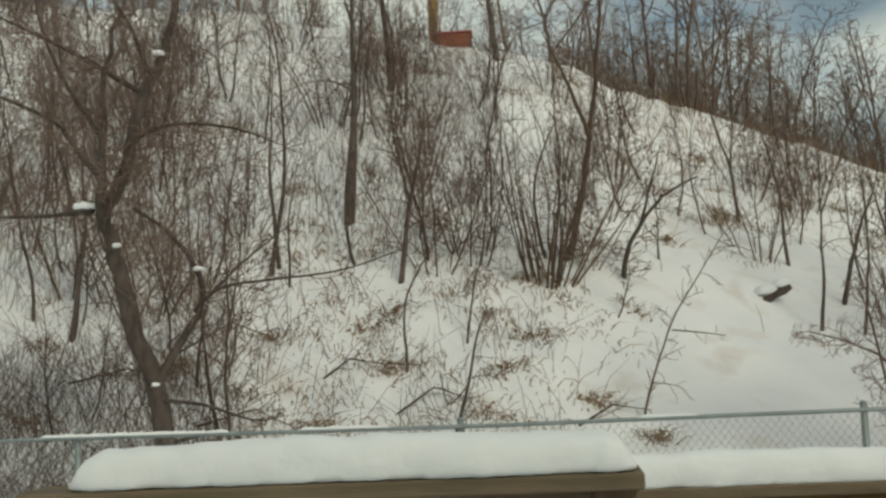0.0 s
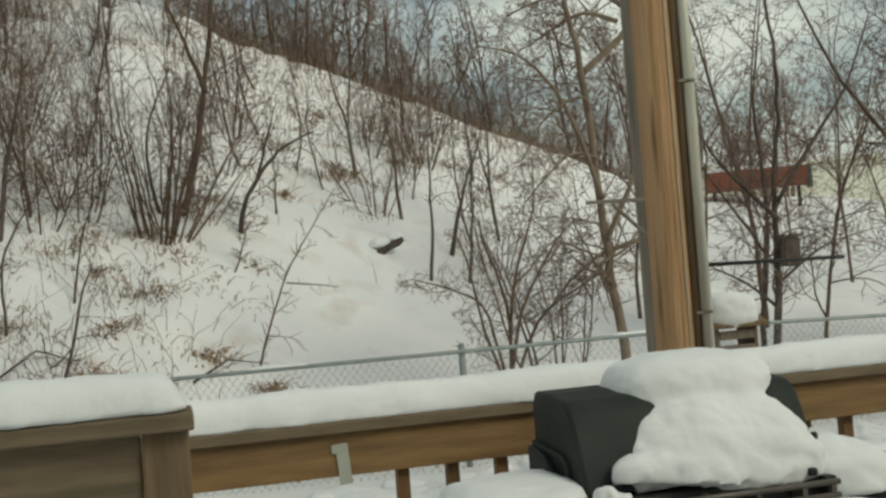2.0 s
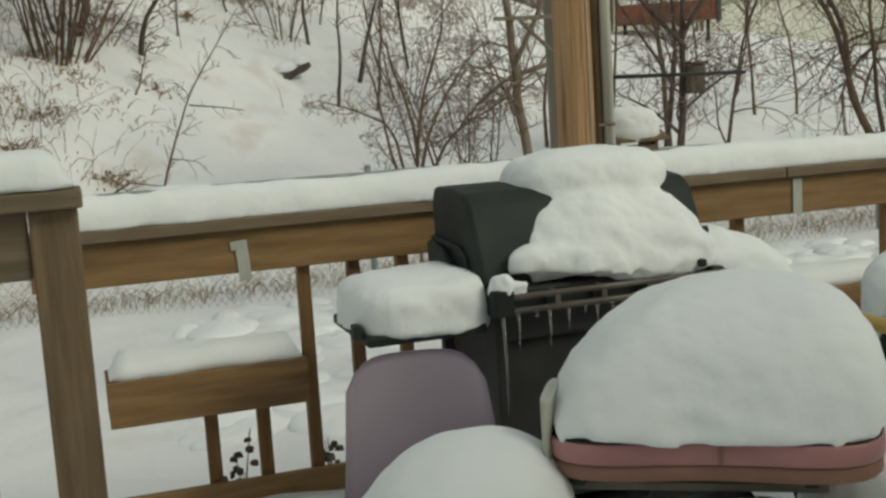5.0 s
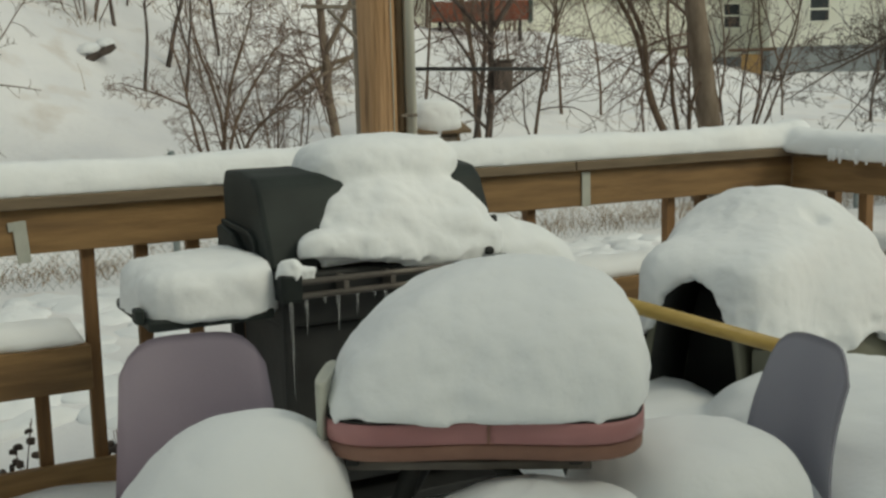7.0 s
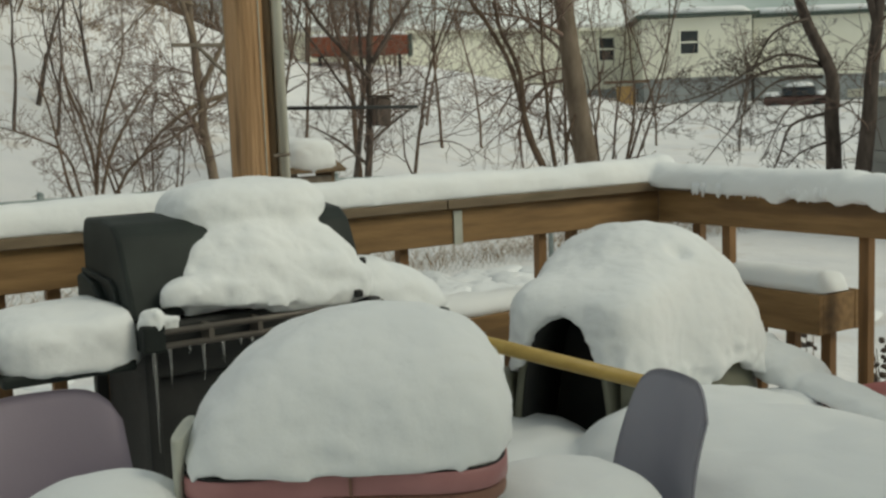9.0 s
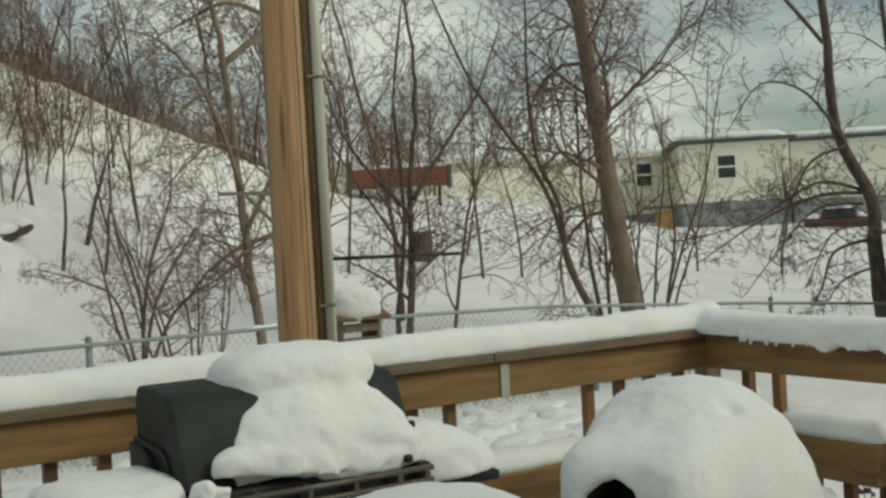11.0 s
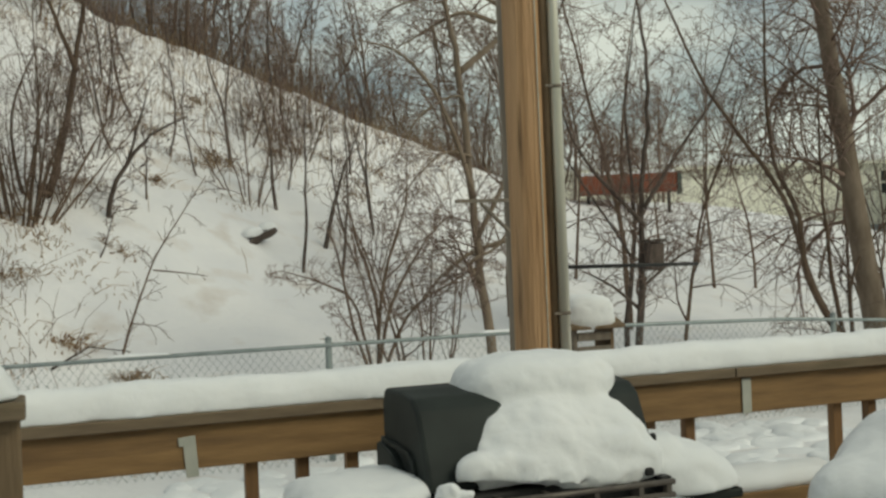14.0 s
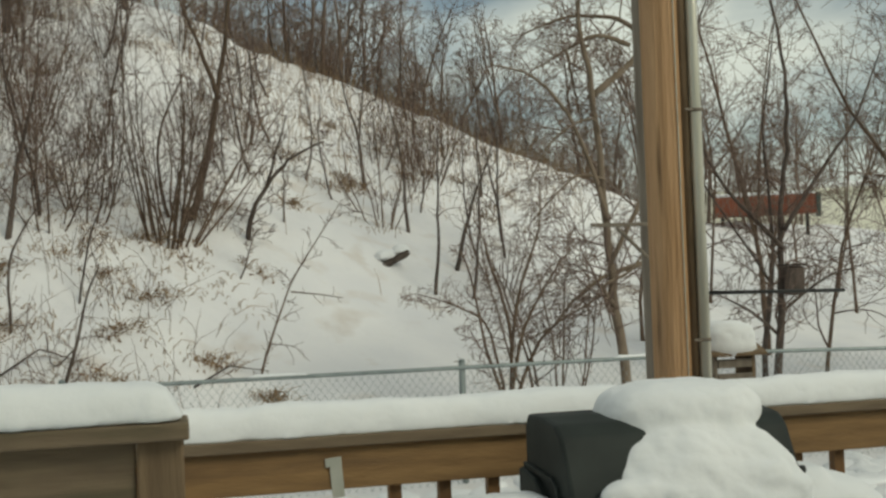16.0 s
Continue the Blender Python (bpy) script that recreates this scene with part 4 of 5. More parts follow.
def offshoots(rng, pts, radii, count, first, reach, angle, level, out, droop=0.0, thin=0.0025, twist=None):
    """Side branches of a limb, twigs upon them, down to level 0."""
    n = len(pts) - 1
    for c in range(count):
        f = first + (1 - first) * (c + rng.random()) / count
        f = min(f, 0.985)
        i = min(int(f * n), n - 1)
        p = pts[i].lerp(pts[i + 1], f * n - i)
        r = radii[i]
        d = (pts[i + 1] - pts[i]).normalized()
        a = rng.uniform(0, 2 * math.pi)
        o = d.orthogonal().normalized()
        o = (Matrix.Rotation(a, 3, d) @ o)
        ang = radians(rng.uniform(angle * 0.65, angle * 1.25))
        way = d * math.cos(ang) + o * math.sin(ang)
        ln = reach * rng.uniform(0.5, 1.15) * (1.15 - 0.75 * f)
        r0 = max(thin, min(r * 0.62, 0.013 * ln + 0.001))
        sub, rad = wander(rng, p, way, ln, r0, thin * 0.6, 7 if level else 5, 0.12, 0.05 - droop, 0.13)
        out.append(tube(sub, rad, 4 if r0 > 0.008 else 3, cap=False))
        if level:
            offshoots(rng, sub, rad, max(3, int(count * 0.38)), 0.15, ln * 0.74, angle * 1.05, level - 1, out, droop, thin)


def tree(name, at, tall, girth, seed, mat, label, lean=(0, 0), limbs=12, first=0.35, reach=0.42, angle=48, level=2, stems=1, spread=0.0, droop=0.0, thin=0.0028, bend=0.07,
         category="tree", group="bare trees on the slope", fork=0, twig=None):
    """A bare tree: trunk (or several stems) and a crown of branches and twigs; sizes in metres, trunk girth as radius."""
    rng = random.Random(seed)
    ob = thing(name, at, label, category, group)
    trunks, crown = [], []
    for s in range(stems):
        a = 2 * math.pi * (s + rng.random() * 0.6) / max(1, stems)
        tilt = spread * rng.uniform(0.35, 1.0) if stems > 1 else 0
        way = Vector((math.cos(a) * tilt + lean[0], math.sin(a) * tilt + lean[1], 1.0))
        ln = tall * (rng.uniform(0.65, 1.05) if stems > 1 else 1) * way.length / 1.0
        foot = Vector((math.cos(a), math.sin(a), 0)) * (0.036 * stems ** 0.5 if stems > 1 else 0)
        g = girth * (rng.uniform(0.55, 1.0) if stems > 1 else 1)
        pts, rad = wander(rng, foot + Vector((0, 0, -0.25)), way, ln, g, max(thin, g * 0.12), 12, bend, 0.02)
        rad[0] = g * 1.25
        trunks.append(tube(pts, rad, 7 if girth > 0.03 else 5))
        for k in range(fork):
            i = rng.randint(4, 8)
            o = Vector((rng.uniform(-0.6, 0.6), rng.uniform(-0.6, 0.6), 1))
            sub, sr = wander(rng, pts[i], o, ln * (1 - i / 12) * 0.95, rad[i] * 0.7, thin, 8, bend, 0.03)
            trunks.append(tube(sub, sr, 6))
            offshoots(rng, sub, sr, max(4, limbs // 2), 0.2, tall * reach * 0.6, angle, level, crown, droop, thin)
        offshoots(rng, pts, rad, limbs, first, tall * reach, angle, level, crown, droop, thin)
    part("trunk", joined(*trunks), mat, ob)
    part("crown", joined(*crown), twig or TWIG, ob, "bare brown twigs")
    return ob


def foot(x, y):
    return (x, y, height(x, y))


def again(ob, x, y, turn, size, label=""):
    """A copy of a tree at another spot of the slope."""
    z = height(x, y)
    o = copy_thing(ob, Matrix.LocRotScale((x, y, z), Euler((0, 0, turn)), (size, size, size)))
    if label:
        tagged(o, label)
    return o


def drawn_tree(name, label, category, y, limbs, mat, seed, thin=0.0042, group="bare trees on the slope", droop=0.01, twig=None):
    """A tree whose main limbs are drawn by a few bends each, in a plane facing the deck; twigs grow upon them.
    limbs: ((x, z), ...), radius at the foot and at the tip, side branches, their reach, levels of twigs."""
    g = random.Random(seed)
    x0, z0 = limbs[0][0][0]
    base = Vector((x0, y, min(z0, height(x0, y))))
    ob = thing(name, base, label, category, group)
    trunks, twigs = [], []
    for xz, r0, r1, count, reach, level in limbs:
        ctrl = [Vector((x, y + (g.gauss(0, 0.08) if i else 0), z)) for i, (x, z) in enumerate(xz)]
        if xz[0] == limbs[0][0][0]:
            ctrl.insert(0, Vector((ctrl[0].x, y, min(ctrl[0].z, height(ctrl[0].x, y)) - 0.25)))
        pts = []
        for i in range(len(ctrl) - 1):
            a, b, c, d = ctrl[max(i - 1, 0)], ctrl[i], ctrl[i + 1], ctrl[min(i + 2, len(ctrl) - 1)]
            for k in range(4):
                t = k / 4
                pts.append(0.5 * ((2 * b) + (c - a) * t + (2 * a - 5 * b + 4 * c - d) * t * t + (3 * b - a - 3 * c + d) * t ** 3))
        pts.append(ctrl[-1])
        n = len(pts) - 1
        pts = [q + Vector((g.gauss(0, min(0.012, r0 * 0.2)), 0, 0)) if 0 < i < n else q for i, q in enumerate(pts)]
        rad = [r0 + (r1 - r0) * i / n for i in range(n + 1)]
        trunks.append(tube(pts, rad, 8))
        offshoots(g, pts, rad, count, 0.22, reach, 55, level, twigs, droop, thin)
    part("trunk", rel(joined(*trunks), base), mat, ob)
    part("crown", rel(joined(*twigs), base), twig or TWIG, ob, "bare brown twigs")
    return ob

# the large leaning tree behind the fence
drawn_tree("leaning_tree", "large dark leaning tree with forked limbs and snow in its crotches", "tree", 9.35, (
    (((-3.81, 0.13), (-3.98, 1.09), (-4.12, 1.56), (-4.27, 2.08), (-4.42, 2.51), (-4.44, 2.69), (-4.24, 3.13), (-4.04, 3.56), (-3.95, 3.9), (-3.81, 4.21), (-3.69, 4.79), (-3.56, 5.48)), 0.105, 0.03, 24, 0.95, 2),
    (((-4.44, 2.69), (-4.38, 2.98), (-4.43, 3.45), (-4.38, 4.04), (-4.2, 4.77)), 0.06, 0.015, 17, 0.95, 2),
    (((-4.52, 2.76), (-5.08, 2.76), (-5.74, 2.76)), 0.03, 0.008, 11, 0.6, 2),
    (((-4.39, 2.98), (-4.64, 3.31), (-4.9, 3.62), (-5.39, 3.88), (-5.72, 3.96)), 0.035, 0.008, 14, 0.7, 2),
    (((-3.98, 1.12), (-3.73, 1.54), (-3.56, 1.82), (-3.55, 2.15), (-3.81, 2.53), (-4.12, 2.75)), 0.045, 0.012, 14, 0.6, 2),
    (((-3.59, 1.79), (-3.3, 1.98), (-2.88, 2.04), (-2.25, 2.1), (-1.63, 2.26)), 0.02, 0.004, 12, 0.5, 2),
    (((-3.56, 1.82), (-3.18, 2.18), (-2.65, 2.57)), 0.018, 0.004, 11, 0.45, 2),
    (((-3.99, 3.8), (-4.51, 4.15), (-5.05, 4.46), (-5.54, 4.71)), 0.03, 0.006, 14, 0.8, 2),
    (((-4.12, 3.40), (-3.75, 3.52), (-3.2, 3.46), (-2.75, 3.28)), 0.022, 0.005, 12, 0.6, 2),
    (((-4.43, 3.45), (-4.75, 3.95), (-5.0, 4.55), (-5.1, 5.2)), 0.03, 0.006, 14, 0.8, 2),
    (((-3.98, 1.0), (-3.5, 0.95), (-3.1, 0.78), (-2.8, 0.82)), 0.02, 0.004, 9, 0.4, 2),
    (((-3.81, 0.62), (-3.35, 0.68), (-2.95, 0.45), (-2.5, 0.40)), 0.018, 0.004, 8, 0.35, 2),
    (((-3.97, 4.01), (-4.07, 4.39), (-4.28, 4.72), (-4.38, 5.06)), 0.025, 0.006, 11, 0.6, 2),
), BARK, 77)
for x, z, w in ((-3.85, 4.18, 0.07), (-4.29, 2.42, 0.05), (-3.54, 2.17, 0.05), (-4.5, 2.79, 0.06), (-3.96, 1.14, 0.06), (-5.31, 3.90, 0.07), (-4.62, 2.79, 0.09)):
    snow_on("branch_snow", "small clump of snow caught on a branch", mound((x, 9.31, z), w * 0.8, w * 0.5, w * 0.5, rot=x * 40, seed=x * 5, rings=8, around=18, rough=0.3), group="snow on branches")

drawn_tree("bare_tree", "arching bare trunk bent over the slope", "tree", 15.47, (
    (((0.79, 2.08), (0.84, 2.53), (1.07, 2.92), (1.37, 3.27), (1.9, 3.54)), 0.05, 0.012, 14, 0.75, 2),
    (((1.07, 2.92), (1.22, 3.44), (1.37, 3.92)), 0.025, 0.006, 8, 0.6, 1)), BARK, 81, 0.0052, droop=0.02)
drawn_tree("sapling", "thin leaning sapling with wide side twigs", "sapling", 12.15, (
    (((0.66, 0.51), (0.8, 0.93), (1.02, 1.49), (1.26, 1.92), (1.63, 2.44)), 0.017, 0.004, 15, 0.5, 1),
    (((1.01, 1.4), (1.32, 1.36), (1.6, 1.31)), 0.010, 0.004, 5, 0.2, 0)), BARKWARM, 82, 0.004)
drawn_tree("sapling", "thin leaning sapling above the fence", "sapling", 11.3, (
    (((-1.44, 0.29), (-1.28, 0.82), (-1.14, 1.41), (-1.02, 1.76)), 0.028, 0.006, 9, 0.5, 1),
    (((-1.25, 0.93), (-1.47, 0.74), (-1.54, 1.07)), 0.010, 0.004, 4, 0.2, 0)), BARK, 83, 0.004)
drawn_tree("sapling", "slender forked sapling on the slope", "sapling", 12.8, (
    (((-2.07, 1.13), (-2.06, 1.85), (-1.82, 2.31), (-1.52, 2.77)), 0.022, 0.005, 10, 0.5, 1),), BARK, 84, 0.004)
drawn_tree("bare_tree", "thick leaning trunk rising out of the bush clump", "tree", 15.53, (
    (((-0.18, 2.14), (0.05, 2.61), (0.25, 3.34), (0.42, 4.23), (0.63, 5.71), (0.75, 6.71)), 0.075, 0.018, 22, 1.0, 2),
    (((0.42, 4.15), (0.18, 4.91), (-0.19, 5.77)), 0.04, 0.008, 10, 0.7, 1),
    (((-0.18, 2.1), (-0.35, 2.63), (-0.43, 3.54), (-0.05, 4.51)), 0.035, 0.008, 10, 0.6, 1)), BARKWARM, 85, 0.0052)
drawn_tree("bush", "wide bare bush spreading behind the fence", "bush", 9.75, (
    (((2.82, 0.0), (2.65, 0.93), (2.37, 1.19), (1.93, 1.35)), 0.022, 0.004, 20, 0.6, 2),
    (((2.82, 0.2), (2.93, 0.97), (3.36, 1.6), (3.6, 1.81)), 0.020, 0.004, 20, 0.65, 2),
    (((2.84, 0.2), (2.82, 1.03), (2.69, 1.63), (2.64, 1.89)), 0.022, 0.005, 11, 0.5, 2),
    (((2.85, 0.2), (3.15, 0.85), (3.57, 1.15), (4.12, 1.39)), 0.020, 0.004, 22, 0.6, 2),
    (((2.82, 0.2), (2.89, 1.19), (3.15, 1.93), (3.23, 2.42)), 0.020, 0.004, 20, 0.65, 2),
    (((2.80, 0.2), (2.60, 0.8), (2.45, 1.5), (2.40, 1.75)), 0.018, 0.005, 11, 0.5, 2)), BARKWARM, 86, 0.0026, droop=0.02, twig=HAZETWIG)
drawn_tree("bare_tree", "brown bare tree beside the grey pole", "tree", 9.75, (
    (((4.06, 0.0), (3.97, 1.12), (3.92, 1.57), (3.87, 2.42), (3.75, 3.32), (3.69, 3.93), (3.6, 5.2)), 0.062, 0.02, 24, 1.2, 2),
    (((3.97, 1.12), (3.82, 1.35), (4.13, 1.51), (4.5, 2.0)), 0.028, 0.006, 10, 0.6, 1),
    (((3.90, 2.0), (3.6, 2.9), (3.2, 3.4), (2.7, 3.5)), 0.03, 0.005, 15, 0.8, 2),
    (((3.92, 1.6), (4.3, 2.3), (4.5, 3.2), (4.4, 4.2)), 0.03, 0.005, 15, 0.8, 2),
    (((3.75, 3.2), (4.29, 3.69), (4.12, 3.97), (3.85, 4.05), (3.49, 4.0), (3.1, 3.85)), 0.036, 0.008, 17, 0.8, 2),
    (((4.2, 3.75), (3.83, 3.82), (3.53, 3.69), (3.2, 3.5)), 0.028, 0.006, 15, 0.7, 2),
    (((3.53, 3.69), (3.61, 3.44), (3.72, 3.1)), 0.02, 0.005, 8, 0.5, 2),
    (((4.27, 1.57), (3.93, 1.47), (3.71, 1.37), (3.47, 1.16), (3.28, 0.98), (2.88, 0.81)), 0.028, 0.004, 15, 0.5, 2),
    (((3.9, 2.4), (3.62, 2.45), (3.34, 2.27), (3.09, 2.0)), 0.016, 0.005, 13, 0.6, 2),
    (((3.85, 2.8), (3.73, 2.99), (3.37, 2.82), (3.1, 2.4)), 0.018, 0.005, 13, 0.6, 2)), BARKPALE, 87, 0.0034, droop=0.04, twig=HAZETWIG)
drawn_tree("bare_tree", "dark bare apple tree with a wide twiggy crown", "tree", 10.3, (
    (((5.97, 0.0), (6.05, 0.99), (6.11, 1.5), (6.18, 2.13), (6.2, 2.96), (6.14, 3.79), (6.0, 4.8)), 0.052, 0.012, 26, 1.1, 2),
    (((6.05, 0.74), (5.68, 1.02), (5.28, 1.23)), 0.022, 0.006, 11, 0.6, 2),
    (((6.15, 1.88), (6.58, 2.44), (7.08, 3.1), (7.4, 3.9)), 0.028, 0.006, 14, 0.8, 2),
    (((6.14, 1.69), (5.68, 2.14), (5.29, 2.64), (5.0, 3.5)), 0.028, 0.006, 14, 0.8, 2),
    (((6.07, 0.99), (6.58, 1.35), (7.05, 1.46)), 0.02, 0.005, 12, 0.6, 2)), BARK, 88, 0.0036, droop=0.015)
nest = thing("nest_box", (6.13, 10.2, 1.35), "small brown wooden nest box on the apple tree", "nest box")
part("body", box(-0.085, 0.095, -0.16, -0.02, -0.17, 0.14, 0.02), BARK, nest)
part("lid", box(-0.105, 0.115, -0.19, 0.0, 0.142, 0.165, 0.008), BARK, nest)
drawn_tree("bush", "cluster of slanting bare stems beside the large tree", "bush", 10.5, (
    (((9.11, -0.1), (8.63, 0.84), (8.2, 1.96), (7.59, 2.73), (7.07, 3.39), (6.5, 4.6)), 0.048, 0.010, 18, 0.9, 2),
    (((9.07, 0.0), (8.47, 0.99), (8.39, 1.75), (8.14, 2.38), (8.04, 3.35), (7.9, 4.6)), 0.045, 0.010, 16, 0.9, 2),
    (((9.13, 0.0), (9.11, 0.81), (9.48, 1.43), (10.07, 1.92)), 0.03, 0.006, 10, 0.7, 1),
    (((9.0, 0.0), (8.9, 1.0), (8.7, 2.2), (8.75, 3.4)), 0.035, 0.008, 14, 0.8, 1)), BARKWARM, 89, 0.0038, droop=0.02)

PL = "slender bare sapling growing from the snowy slope"
# single trunks of their own size: x, y, height, radius, lean
n_seed = 100
for kind, x, y, tall, r, dx in (
        ("t", -3.25, 16.07, 5.2, 0.086, 0.27), ("t", -3.07, 20.8, 5.0, 0.08, 0.24), ("t", -1.02, 22.9, 4.5, 0.08, 0.05),
        ("s", -4.12, 14.58, 4.2, 0.039, 0.22), ("s", -4.0, 14.73, 4.0, 0.036, -0.1), ("s", -3.81, 14.33, 1.9, 0.025, 0.13),
        ("s", -2.96, 14.96, 2.4, 0.032, -0.05), ("b", -2.33, 14.55, 3.0, 0.046, 0.24), ("s", -4.35, 13.3, 2.0, 0.022, 0.08),
        ("s", -4.48, 12.3, 2.2, 0.027, 0.02), ("s", 0.48, 14.1, 0.9, 0.018, 0.3), ("s", 3.58, 17.8, 2.9, 0.036, 0.25),
        ("s", 3.46, 15.5, 2.9, 0.032, 0.0), ("s", 4.08, 16.7, 2.8, 0.046, 0.4), ("s", 4.04, 15.5, 3.1, 0.030, 0.3)):
    n_seed += 1
    lean = (dx / tall, 0)
    if kind == "t":
        tree("bare_tree", foot(x, y), tall, r, n_seed, BARK, "tall dark bare tree forking above the snowy slope", lean, 12, 0.4, 0.34, 45, 2, fork=2, bend=0.05)
    elif kind == "b":
        tree("bare_tree", foot(x, y), tall, r, n_seed, BARK, "small dark bare tree with many short twigs", lean, 18, 0.22, 0.30, 55, 2, bend=0.06)
    else:
        tree("sapling", foot(x, y), tall, r, n_seed, BARK, PL, lean, 11, 0.4, 0.26, 52, 1, bend=0.07, category="sapling", thin=0.0045)
for x, y, tall, r, dx in ((3.12, 19.2, 2.8, 0.04, 0.1), (-6.29, 12.96, 3.2, 0.05, 0.1), (-6.86, 13.2, 3.0, 0.03, -0.2), (1.37, 16.4, 1.3, 0.022, 0.0),
                          (-1.4, 13.3, 1.8, 0.02, 0.15), (5.53, 18.8, 2.4, 0.035, 0.1), (5.87, 21.2, 1.8, 0.034, 0.0)):
    n_seed += 1
    tree("sapling", foot(x, y), tall, r, n_seed, BARK, PL, (dx / tall, 0), 11, 0.35, 0.28, 52, 1, bend=0.08, category="sapling", thin=0.0045)
tree("bush", foot(-0.36, 14.6), 3.0, 0.024, 141, BARKWARM, "dense clump of many upright bare stems", (0.05, 0), 9, 0.35, 0.24, 45, 1, 16, 0.46, category="bush", bend=0.05)
tree("bush", foot(-0.15, 14.8), 2.2, 0.025, 142, BARKWARM, "low spreading bare bush with bent twigs", (0.3, -0.1), 8, 0.2, 0.3, 50, 1, 8, 0.9, category="bush", droop=0.06)
tree("bush", foot(3.5, 10.3), 2.9, 0.026, 145, BARKWARM, "tall bare bush tangled behind the fence", (0.1, 0.1), 8, 0.3, 0.26, 50, 1, 7, 0.5, category="bush", thin=0.0045)
tree("bare_tree", foot(4.9, 11.0), 5.4, 0.04, 148, BARK, "dark bare tree with a tangled crown", (0.05, 0), 15, 0.3, 0.32, 58, 2, fork=1, droop=0.025, thin=0.0034)
tree("bare_tree", foot(6.9, 12.2), 5.0, 0.045, 153, BARK, "fine-twigged bare tree by the fence", (0.05, 0), 15, 0.3, 0.32, 58, 2, fork=1, droop=0.02, thin=0.0034)
tree("bare_tree", foot(8.0, 14.0), 6.0, 0.05, 154, BARKWARM, "fine-twigged bare tree beyond the fence", (-0.05, 0), 16, 0.25, 0.30, 52, 2, fork=1, droop=0.02, thin=0.0036)
for k, (x, y, tall, dx) in enumerate(((7.4, 11.6, 4.2, 0.1), (10.9, 12.6, 4.6, -0.1), (7.9, 16.5, 5.5, 0.0), (11.5, 17.0, 5.5, 0.05), (6.3, 14.5, 5.0, 0.1), (9.4, 18.5, 6.0, -0.05))):
    tree("bare_tree", foot(x, y), tall, 0.032, 160 + k, BARKWARM, "fine-twigged young bare tree beyond the fence", (dx, 0), 13, 0.2, 0.30, 48, 2, fork=1, droop=0.015, thin=0.0038)
tree("big_tree", foot(9.75, 10.62), 9.5, 0.178, 149, BARKPALE, "large pale leaning tree trunk with drooping limbs", (-0.215, 0), 46, 0.22, 0.27, 60, 2, fork=0, bend=0.018, droop=0.065, thin=0.0042)
tree("bush", foot(10.4, 11.2), 4.2, 0.03, 155, BARKWARM, "upright bare stems behind the large tree", (0.05, 0), 12, 0.25, 0.24, 48, 1, 6, 0.4, category="bush", thin=0.0048)
drawn_tree("bare_tree", "dark bare tree near the grey shed with low drooping limbs", "tree", 9.6, (
    (((13.3, -0.2), (13.12, 0.9), (12.95, 1.65), (12.6, 2.64), (12.3, 4.2), (12.0, 6.0)), 0.135, 0.04, 22, 1.3, 2),
    (((12.9, 1.8), (12.0, 1.9), (10.8, 1.45), (9.7, 1.25)), 0.026, 0.005, 16, 0.9, 2),
    (((12.95, 1.6), (12.1, 1.55), (11.3, 1.1), (10.6, 0.5)), 0.022, 0.005, 14, 0.8, 2),
    (((13.0, 1.3), (12.2, 1.2), (11.6, 0.5)), 0.022, 0.005, 12, 0.7, 2),
    (((12.3, 3.8), (11.2, 4.6), (10.3, 4.4), (9.7, 3.4)), 0.03, 0.005, 16, 0.9, 2),
    (((12.95, 1.75), (11.9, 1.72), (10.9, 1.42), (9.6, 0.95)), 0.030, 0.006, 16, 0.8, 2),
    (((13.05, 1.1), (12.4, 0.95), (11.9, 0.45), (11.5, 0.05)), 0.028, 0.006, 14, 0.7, 2),
    (((12.7, 2.4), (12.0, 2.2), (11.5, 1.6), (11.2, 0.9)), 0.026, 0.005, 14, 0.7, 2),
    (((13.1, 0.7), (12.6, 0.55), (12.2, 0.2)), 0.020, 0.005, 10, 0.6, 2),
    (((12.6, 2.5), (11.8, 3.1), (11.0, 3.2), (10.4, 2.6)), 0.025, 0.005, 14, 0.8, 2)), BARK, 151, 0.0042, droop=0.05, twig=BARK)
tree("bare_tree", foot(11.75, 8.15), 6.5, 0.125, 152, BARK, "dark bare tree leaning over the grey shed", (0.14, 0), 18, 0.2, 0.28, 60, 2, fork=1, bend=0.04, droop=0.03, thin=0.0055)

for k, (az, r, tall) in enumerate(((29.5, 21, 3.6), (33.0, 24, 4.2), (35.8, 22, 4.0), (38.6, 25, 4.6), (41.5, 23, 4.4), (44.5, 27, 4.4), (48.5, 26, 3.2), (31.2, 27, 4.6))):
    tree("bare_tree", foot(EYE0[0] + r * math.sin(radians(az)), EYE0[1] + r * math.cos(radians(az))), tall, 0.03, 260 + k, BARKWARM, "pale brown bare tree standing before the trailers", (0.03, 0), 12, 0.12, 0.34, 50, 2, fork=2, bend=0.09, thin=0.006, twig=HAZETWIG, group="bare trees beyond the fence")

# thickets: a few grown once, then set about the hill
models = []
for s in range(4):
    models.append(tree("sapling", foot(-7.5 + s * 1.3, 14.5 + 1.7 * s), 2.6, 0.024, 200 + s, BARK, PL, (0.04, 0), 13, 0.25, 0.32, 55, 2 if s % 2 else 1, bend=0.11, category="sapling", thin=0.0045))
for s in range(3):
    models.append(tree("bush", foot(-8.5 + s * 1.9, 12.2 + 1.6 * s), 1.9, 0.016, 210 + s, BARKWARM, "bare bush with thin tangled twigs", (0, 0), 9, 0.2, 0.38, 55, 1, 8, 0.7, category="bush", thin=0.004))
rng = random.Random(5)


def spot(az, r):
    return EYE0[0] + r * math.sin(radians(az)), EYE0[1] + r * math.cos(radians(az))


def in_clearing(az, r):
    return 3.5 < az < 14 and r < 17.5


